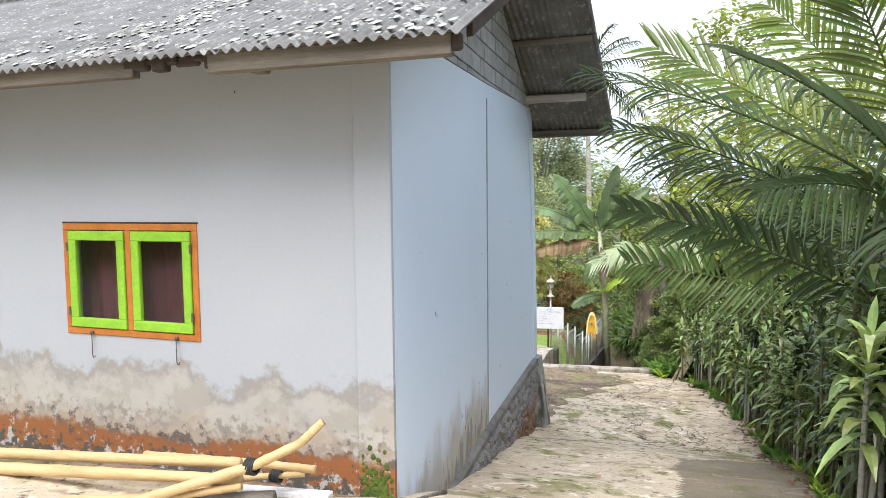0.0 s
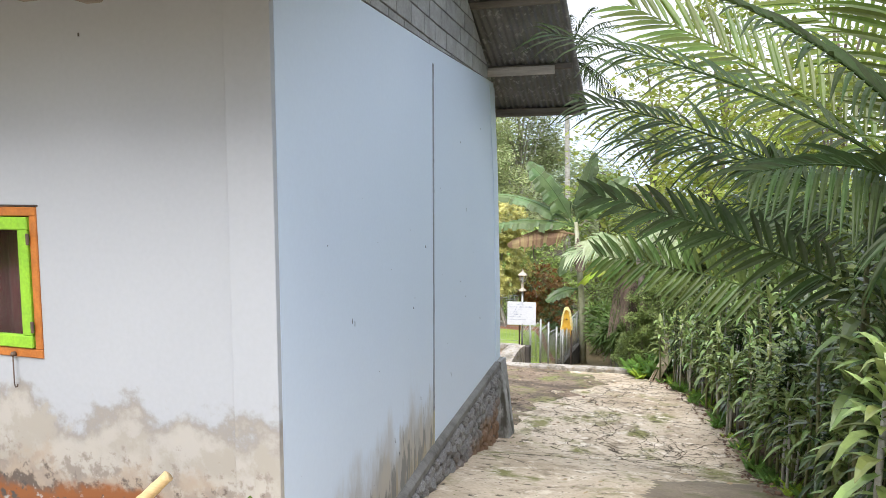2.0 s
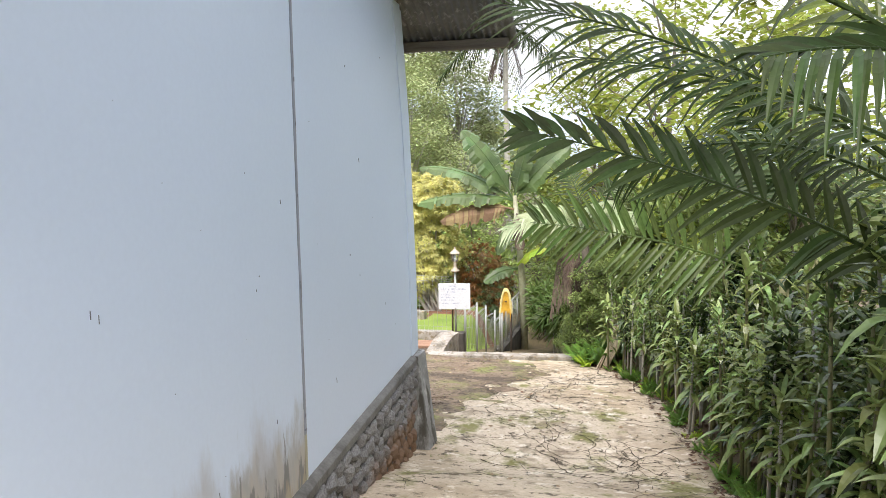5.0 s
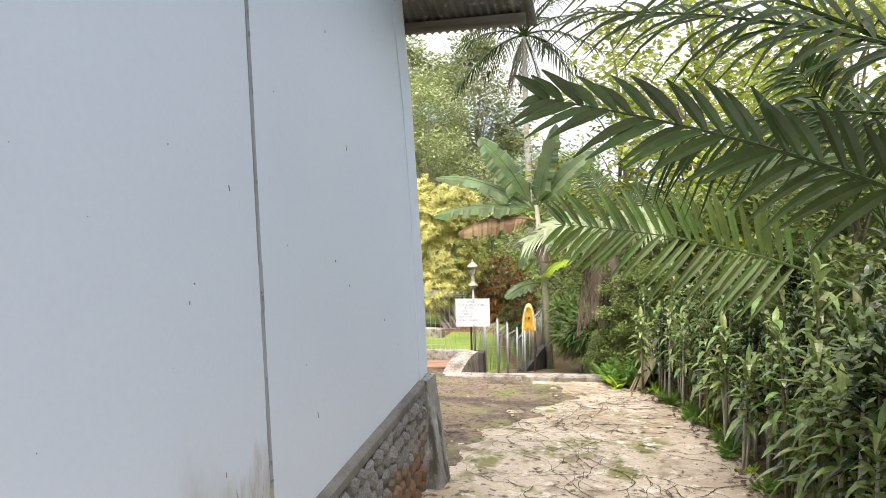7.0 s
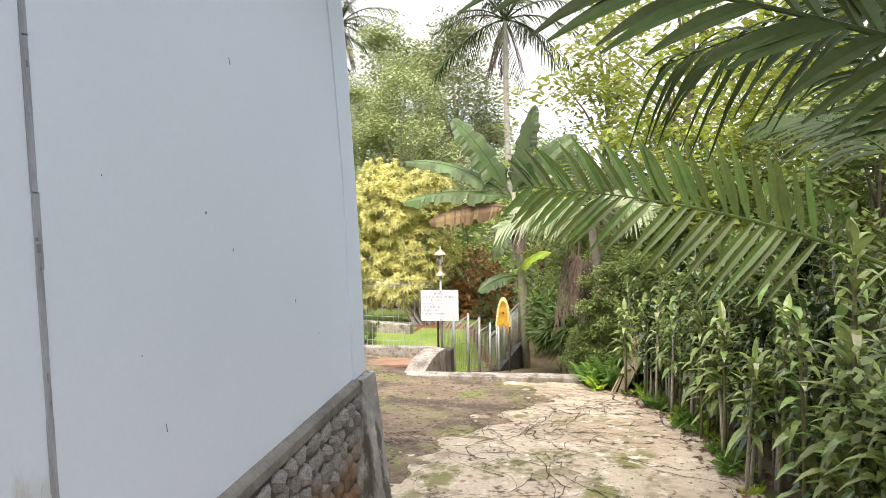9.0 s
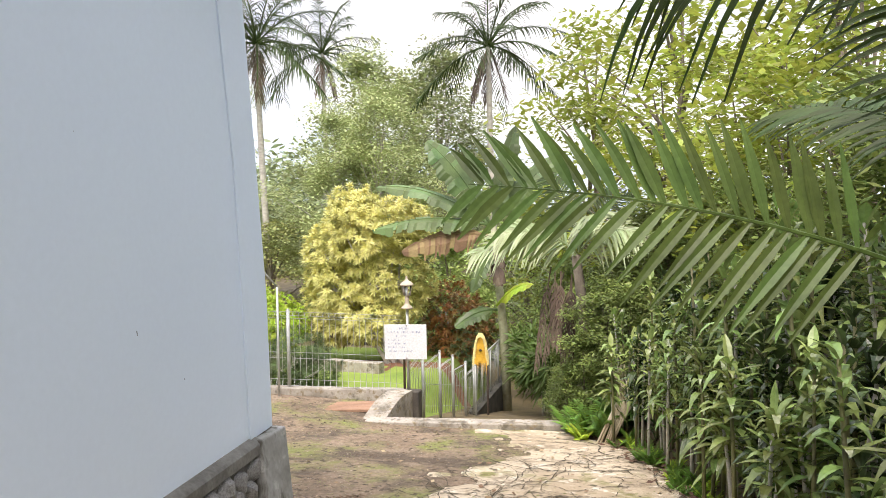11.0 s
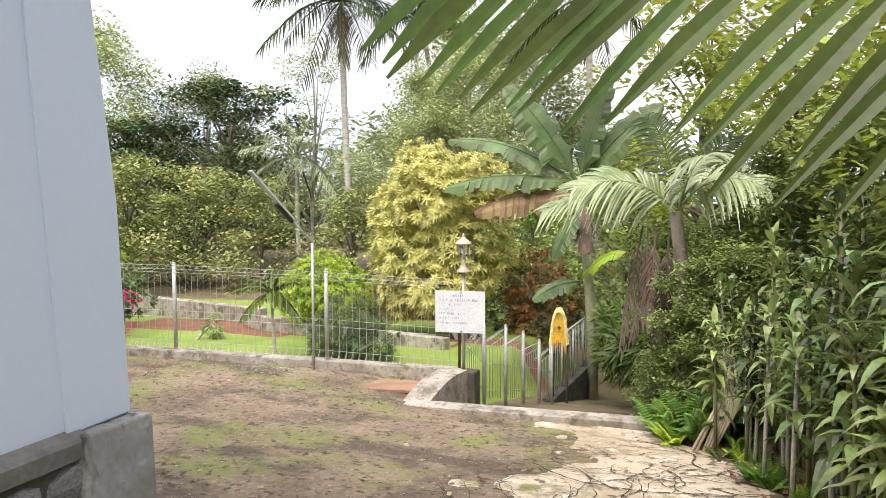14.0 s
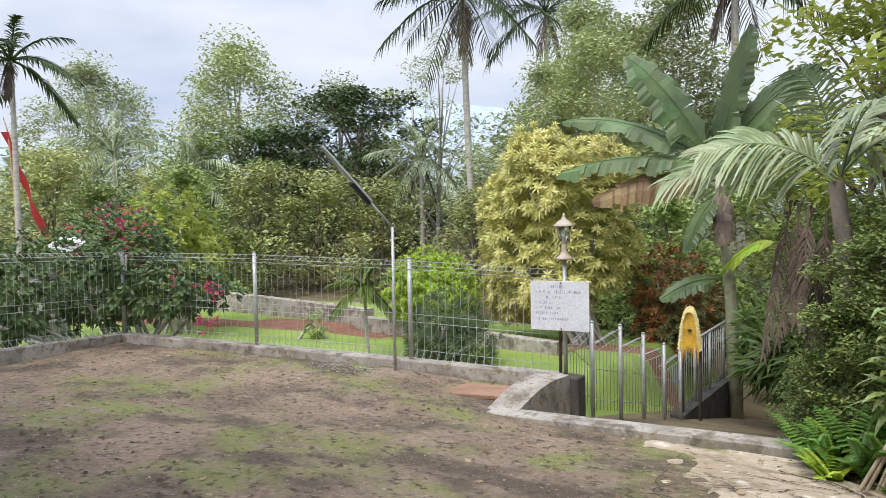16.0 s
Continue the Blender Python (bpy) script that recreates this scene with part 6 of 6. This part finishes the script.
rosette_shrub("variegated_shrub", "tall rounded shrub with dense yellow variegated leaves", [(-4.6, 19.7, 0.35, 1.0, 1.15), (-4.0, 19.6, 1.6, 1.0, 1.05), (-3.45, 20.2, 0.5, 1.15, 1.3), (-4.4, 20.0, 2.15, 0.65, 0.8), (-3.3, 20.4, 1.8, 0.9, 0.8), (-4.8, 19.7, -0.55, 0.75, 0.7), (-5.0, 19.8, 1.15, 0.65, 0.75), (-3.8, 19.4, -0.5, 0.8, 0.6)],
              2800, 0.175, 0.04, L_SONG, 18, 701, 14, (-3.2, 19.6, -1.6))
rosette_shrub("copper_shrub", "dark rounded shrub with copper-red young leaves", [(-2.15, 21.3, -0.5, 0.85, 0.85), (-1.7, 21.5, -1.0, 0.75, 0.8), (-2.0, 21.2, -1.5, 0.8, 0.6)], 760, 0.14, 0.04, L_COPPER, 6, 702, 11, (-2.0, 21.3, -2.2))
rosette_shrub("dark_shrub", "dark green shrub behind the notice board", [(-1.6, 21.0, -1.5, 0.8, 0.7), (-2.6, 21.4, -1.2, 0.7, 0.8)], 260, 0.13, 0.035, L_TREE_D, 4, 703, 10, (-2.0, 21.2, -2.2))
rosette_shrub("lime_shrub", "small rounded bright lime green shrub", [(-6.25, 18.6, -0.35, 0.85, 0.7), (-5.7, 18.5, -0.55, 0.7, 0.6), (-6.8, 18.5, -0.7, 0.6, 0.5)], 900, 0.11, 0.045, L_LIME, 6, 704, 10, (-6.2, 18.7, -1.6))
rosette_shrub("fine_dark_shrub", "dark feathery shrub behind the fence", [(-4.25, 16.2, -0.85, 0.6, 0.62), (-3.75, 16.1, -1.05, 0.45, 0.45), (-4.7, 16.3, -1.1, 0.4, 0.4)], 560, 0.17, 0.012, L_TREE_D, 4, 705, 14, (-4.2, 16.2, -1.5))
rosette_shrub("stair_plant", "dark leafy plant growing beside the stair", [(0.75, 18.0, -1.2, 0.75, 0.55), (0.35, 18.6, -1.0, 0.6, 0.6), (1.2, 17.4, -0.9, 0.6, 0.6)], 170, 0.42, 0.06, L_PALM_M, 5, 709, 9, (0.75, 18.1, -2.4))
rosette_shrub("garden_tuft", "small leafy tuft growing in the lawn bed", [(-8.0, 17.0, -1.15, 0.2, 0.25)], 40, 0.12, 0.03, L_TREE, 2, 706, 9, (-8.0, 17.0, -1.45))
# flowering shrubs at the fence corner
fl_a = rosette_shrub("flowering_shrub", "dark green bougainvillea shrub with pink flowers at the fence", [(-8.7, 13.3, -0.05, 1.05, 0.75), (-7.5, 13.35, -0.05, 0.8, 0.5), (-9.2, 12.4, 0.1, 1.05, 0.85), (-9.7, 13.8, 0.55, 1.0, 0.75), (-8.2, 13.1, 0.45, 0.7, 0.5), (-8.7, 11.4, -0.05, 0.9, 0.7), (-8.8, 10.2, 0.05, 1.0, 0.75), (-6.9, 13.5, -0.1, 0.5, 0.35)],
                     1500, 0.13, 0.06, L_TREE_D, 12, 707, 8, (-8.7, 13.5, -1.4))
rosette_shrub("sunny_shrub", "tall bright green shrub behind the bougainvillea", [(-11.6, 16.2, 0.9, 1.0, 0.95), (-10.8, 16.0, 0.2, 1.0, 0.9), (-12.3, 16.6, 0.2, 1.1, 0.8)], 520, 0.20, 0.07, L_TREE_Y, 8, 708, 9, (-11.5, 16.2, -1.7))
rng = random.Random(31)
b = Leaves()
for cx, cy, cz, n, r in ((-8.45, 13.07, 0.95, 26, 0.28), (-8.15, 13.1, 0.80, 14, 0.2), (-6.37, 13.2, -0.03, 12, 0.09), (-6.55, 13.2, -0.52, 9, 0.1), (-7.9, 13.1, 0.40, 8, 0.12), (-7.2, 13.2, 0.12, 5, 0.08), (-9.3, 12.7, 0.7, 10, 0.25)):
    for _ in range(n):
        p = Vector((cx + rng.gauss(0, r), cy + rng.gauss(0, r * 0.6), cz + rng.gauss(0, r * 0.7)))
        for q in range(5):
            b.quad(p, rng, 0.075)
b.done("blossom", L_PINK, fl_a, "bright pink blossoms")
tube("flower_twig", [(-7.9, 13.3, 0.0), (-7.0, 13.15, 0.1), (-6.37, 13.2, -0.03)], 0.008, M_BARK, fl_a, 5)
tube("flower_twig", [(-7.9, 13.3, -0.1), (-7.0, 13.2, -0.3), (-6.55, 13.2, -0.52)], 0.008, M_BARK, fl_a, 5)

# ---- banner, parasol and shrine stones beyond the shrubs ----
bn = thing("red_banner", "long red cloth banner hanging from a curved pole", "banner")
tube("pole", [(-19.3, 16.7, -1.8), (-19.35, 16.7, 2.0), (-19.45, 16.65, 3.6), (-19.6, 16.6, 4.1)], [0.04, 0.035, 0.025, 0.015], M_BAMBOO, bn, 6)
vs, fs = [], []
for k in range(25):
    s = k / 24
    x, z = -19.45 + 0.55 * s ** 1.3, lerp(3.65, 0.2, s)
    for q in (-1, 0, 1):
        vs.append((x + q * (0.13 + 0.06 * s), 16.55 + 0.9 * s + 0.05 * math.sin(s * 17 + q), z))
fs = [(k * 3 + q, k * 3 + q + 1, k * 3 + q + 4, k * 3 + q + 3) for k in range(24) for q in (0, 1)]
raw("cloth", vs, fs, mat("red_cloth", (0.62, 0.06, 0.06), (0.45, 0.03, 0.04), scale=3, fine=20, rough=0.8, trans=0.2), bn, smooth=True)
pa = thing("parasol", "small white fringed parasol over the shrine", "parasol", at=(-12.7, 14.6, 0))
tube("pole", [(0, 0, -1.5), (0, 0, 0.72)], 0.02, M_BAMBOO, pa, 6)
vs, fs = [(0, 0, 0.75)], []
for r, z in ((0.22, 0.70), (0.40, 0.55), (0.42, 0.40)):
    for q in range(16):
        w = 2 * math.pi * q / 16
        vs.append((r * math.cos(w), r * math.sin(w), z + (0.02 * (q % 2) if z < 0.5 else 0)))
fs = [(0, 1 + q, 1 + (q + 1) % 16) for q in range(16)] + [(1 + l * 16 + q, 1 + (l + 1) * 16 + q, 1 + (l + 1) * 16 + (q + 1) % 16, 1 + l * 16 + (q + 1) % 16) for l in (0, 1) for q in range(16)]
raw("canopy", vs, fs, M_SIGN, pa)
shr = thing("shrine", "small weathered grey stone shrine", "shrine", at=(-13.0, 14.2, -1.5))
for lo, hi in (((-0.4, -0.3, 0), (0.4, 0.3, 0.5)), ((-0.28, -0.22, 0.5), (0.28, 0.22, 1.15)), ((-0.38, -0.3, 1.15), (0.38, 0.3, 1.3)), ((-0.2, -0.16, 1.3), (0.2, 0.16, 1.65))):
    box("stone_block", lo, hi, M_CEMENT, shr, bevel=0.03)

# ---- litter and grass on the yard ----
rng = random.Random(55)
b = Leaves()
for k in range(5200):
    x, y = rng.uniform(-7.8, 1.0), rng.uniform(7.4, 13.6)
    if y > fence_y(x) - 0.2 and x < -1.4 or y > 13.0 and x >= -1.8:
        continue
    dens = noise.noise((x * 0.7, y * 0.7, 11)) + 0.35 * sstep(9.5, 12.5, y) + 0.6 * sstep(-3, -6, x) * sstep(9.5, 11, y)
    if dens < 0.25 + rng.uniform(-0.15, 0.25):
        continue
    z = ground_z(x, y)
    for q in range(5):
        w = rng.uniform(0, 6.28)
        b.blade(Vector((x + rng.uniform(-0.04, 0.04), y + rng.uniform(-0.04, 0.04), z)), Vector((math.cos(w), math.sin(w), rng.uniform(0.4, 1.2))), (0, 0, 1), rng.uniform(0.02, 0.055), 0.008, 0.3, 1)
tagged(b.done("grass", leafmat("yard_grass", (0.24, 0.30, 0.07), (0.16, 0.18, 0.05), rough=0.7)), "thin short grass and moss on the yard", "grass", kind="stuff")
b = Leaves()
for k in range(520):
    x, y = (rng.uniform(-7.5, 1.5), rng.uniform(7.4, 13.0)) if k < 380 else (rng.uniform(0.6, 3.3), rng.uniform(1.0, 12.6))
    if y > 13.0 or (y < 7.4 and x < 0.5):
        continue
    on_path = curve1(LEFT, y) < x < curve1(RIGHT, y)
    z = max(ground_z(x, y), curve1(SLOPE, y) + 0.036 if on_path else -9) + 0.008
    b.quad(Vector((x, y, z)), rng, rng.choice((0.025, 0.03, 0.05, 0.08)), 0.12)
tagged(b.done("leaf_litter", mat("dry_leaf", (0.42, 0.33, 0.20), (0.22, 0.13, 0.07), scale=1.5, fine=20, rough=0.9, rnd=0.4)), "scattered dry fallen leaves", "leaf litter", kind="stuff")
b = Leaves()
for k in range(1500):
    y = rng.uniform(0.5, 13.0)
    x = hedge_front(y) + rng.uniform(-0.32, 0.6)
    b.quad(Vector((x, y, max(ground_z(x, y), curve1(SLOPE, y) + 0.04) + rng.uniform(0.0, 0.03))), rng, rng.uniform(0.04, 0.11), 0.25)
tagged(b.done("leaf_litter", mat("brown_leaf", (0.20, 0.12, 0.07), (0.10, 0.06, 0.035), scale=1.5, fine=20, rough=0.9, rnd=0.4)), "brown fallen leaves under the hedge", "leaf litter", kind="stuff")
b = Leaves()
for k in range(9000):
    x, y = rng.uniform(-12, -1.6), rng.uniform(13.0, 17.6)
    if y < fence_y(x) + 0.15:
        continue
    w = rng.uniform(0, 6.28)
    b.blade(Vector((x, y, ground_z(x, y) - 0.005)), Vector((math.cos(w), math.sin(w), 1.4)), (0, 0, 1), rng.uniform(0.03, 0.06), 0.012, 0.3, 1)
tagged(b.done("grass", leafmat("lawn_blade", (0.34, 0.50, 0.06), (0.24, 0.40, 0.045), rough=0.6)), "short bright green lawn grass", "grass", kind="stuff")
b = Leaves()
for k in range(300):
    x, y = -4.05 + rng.gauss(0, 0.35), 13.35 + rng.gauss(0, 0.12)
    p = Vector((x, y, ground_z(x, y)))
    b.quad(p + Vector((0, 0, 0.012)), rng, rng.uniform(0.015, 0.04), 0.3)
tagged(b.done("gravel", mat("grey_gravel", (0.40, 0.39, 0.38), rough=0.9, rnd=0.3)), "small patch of grey gravel by the kerb", "gravel", kind="stuff")


# ---- concrete blocks of the gable ----
def clip_poly(poly, inside, cut):
    out = []
    for i, p in enumerate(poly):
        q = poly[(i + 1) % len(poly)]
        if inside(p):
            out.append(p)
        if inside(p) != inside(q):
            out.append(cut(p, q))
    return out


def halving(test):
    def cut(p, q):
        a, c = (p, q) if test(p) else (q, p)
        for _ in range(14):
            m = ((a[0] + c[0]) / 2, (a[1] + c[1]) / 2)
            if test(m):
                a = m
            else:
                c = m
        return a
    return cut


def under_roof(p):
    return p[1] < roof_z(p[0]) - 0.03


def over_paint(p):
    return p[1] > paint_z(p[0]) + 0.004


for row in range(9):
    z0 = 4.30 + 0.19 * row
    off = 0.21 * (row % 2)
    for col in range(-1, 17):
        y0 = 0.42 * col + off
        poly = [(y0 + 0.006, z0 + 0.006), (y0 + 0.414, z0 + 0.006), (y0 + 0.414, z0 + 0.184), (y0 + 0.006, z0 + 0.184)]
        for test in (under_roof, over_paint):
            if poly:
                poly = clip_poly(poly, test, halving(test))
        if len(poly) < 3 or max(p[0] for p in poly) - min(p[0] for p in poly) < 0.04 or min(p[0] for p in poly) < 0.05:
            continue
        d = 0.006 + 0.006 * random.random()
        n = len(poly)
        c = (sum(p[0] for p in poly) / n, sum(p[1] for p in poly) / n)
        inner = [(c[0] + (p[0] - c[0]) * 0.985, c[1] + (p[1] - c[1]) * 0.96) for p in poly]
        vs = [(wall_x(y) - 0.02, y, z) for y, z in poly] + [(wall_x(y) + d, y, z) for y, z in inner]
        fs = [tuple(range(n, 2 * n))] + [(i, (i + 1) % n, (i + 1) % n + n, i + n) for i in range(n)]
        raw("concrete_block", vs, fs, M_BLOCK, house_wall)

# ---- stones of the plinth ----
stones = []
for v in range(7):
    rr = random.Random(800 + v)
    n = 8
    rim, mid_ = [], []
    for q in range(n):
        w = 2 * math.pi * q / n + rr.uniform(-0.22, 0.22)
        r = rr.uniform(0.82, 1.08)
        rim.append((0.0, r * math.cos(w), r * math.sin(w)))
        mid_.append((rr.uniform(0.5, 0.85), r * 0.68 * math.cos(w), r * 0.68 * math.sin(w)))
    vs = rim + mid_ + [(1.0, rr.uniform(-0.15, 0.15), rr.uniform(-0.15, 0.15))]
    fs = [(q, (q + 1) % n, n + (q + 1) % n, n + q) for q in range(n)] + [(n + q, n + (q + 1) % n, 2 * n) for q in range(n)]
    me = bpy.data.meshes.new("stone")
    me.from_pydata(vs, [], fs)
    me.materials.append(M_STONE)
    stones.append(me)
rr = random.Random(66)
row = 0
z = PLINTH_Z - 0.17
while z > -0.75:
    hgt = rr.uniform(0.13, 0.18)
    y = 1.0 + rr.uniform(0, 0.15)
    while y < 6.78:
        w = rr.uniform(0.15, 0.27)
        zc = z + rr.uniform(-0.025, 0.025)
        if zc > ground_z(wall_x(y) + 0.2, y) - 0.10:
            s = new("stone", stones[rr.randrange(7)])
            s.parent = plinth
            s.location = (wall_x(y + w / 2) - 0.002, y + w / 2, zc)
            s.rotation_euler = (rr.uniform(0, 6.28), 0, 0)
            s.scale = (rr.uniform(0.035, 0.075), w * 0.53, w * 0.5 if w < 0.19 else hgt * 0.62)
            s.rotation_euler = (rr.uniform(-0.5, 0.5), 0, 0)
        y += w * 0.98
    z -= hgt * 0.95
    row += 1

# ---- clods of earth on the yard ----
rng = random.Random(91)
vs, fs = [], []
for k in range(2600):
    x, y = rng.uniform(-7.6, 0.3), rng.uniform(7.3, 13.4)
    if y > fence_y(x) - 0.15 or (y > 12.9 and x > -1.8) or curve1(LEFT, y) - 0.05 < x or noise.noise((x * 0.9, y * 0.9, 31)) < rng.uniform(-0.25, 0.35):
        continue
    s, z, i, n = rng.uniform(0.010, 0.034), ground_z(x, y), len(vs), 6
    vs.append((x + rng.uniform(-0.3, 0.3) * s, y, z + s * rng.uniform(0.4, 0.9)))
    for q in range(n):
        w = 2 * math.pi * q / n + rng.uniform(-0.3, 0.3)
        r = s * rng.uniform(0.7, 1.5)
        vs.append((x + r * math.cos(w), y + r * math.sin(w), z - 0.004))
    fs += [(i, i + 1 + q, i + 1 + (q + 1) % n) for q in range(n)]
tagged(raw("soil_clods", vs, fs, M_GROUND), "small clods of damp brown earth", "soil", kind="stuff")

# ---- tyre prints in the mud ----
bm = bmesh.new()
for off in (0.0, 0.42):
    for k in range(70):
        s = k / 69
        x, y = lerp(-4.2, -0.3, s), 7.75 + off + 1.1 * s * s
        ang = math.atan2(2.2 * s, 3.9)
        for sd in (-1, 1):
            m = pose(x - sd * 0.05 * math.sin(ang), y + sd * 0.05 * math.cos(ang), ground_z(x, y) + 0.002, 0, 0, math.degrees(ang) + sd * 35)
            add_box(bm, (-0.012, -0.045, -0.004), (0.012, 0.045, 0.009 + 0.005 * noise.noise((k * 0.5, sd, off))), m)
tagged(link("tyre_print", bm, M_GROUND), "ridged tyre prints pressed into the mud", "tyre print", kind="stuff")
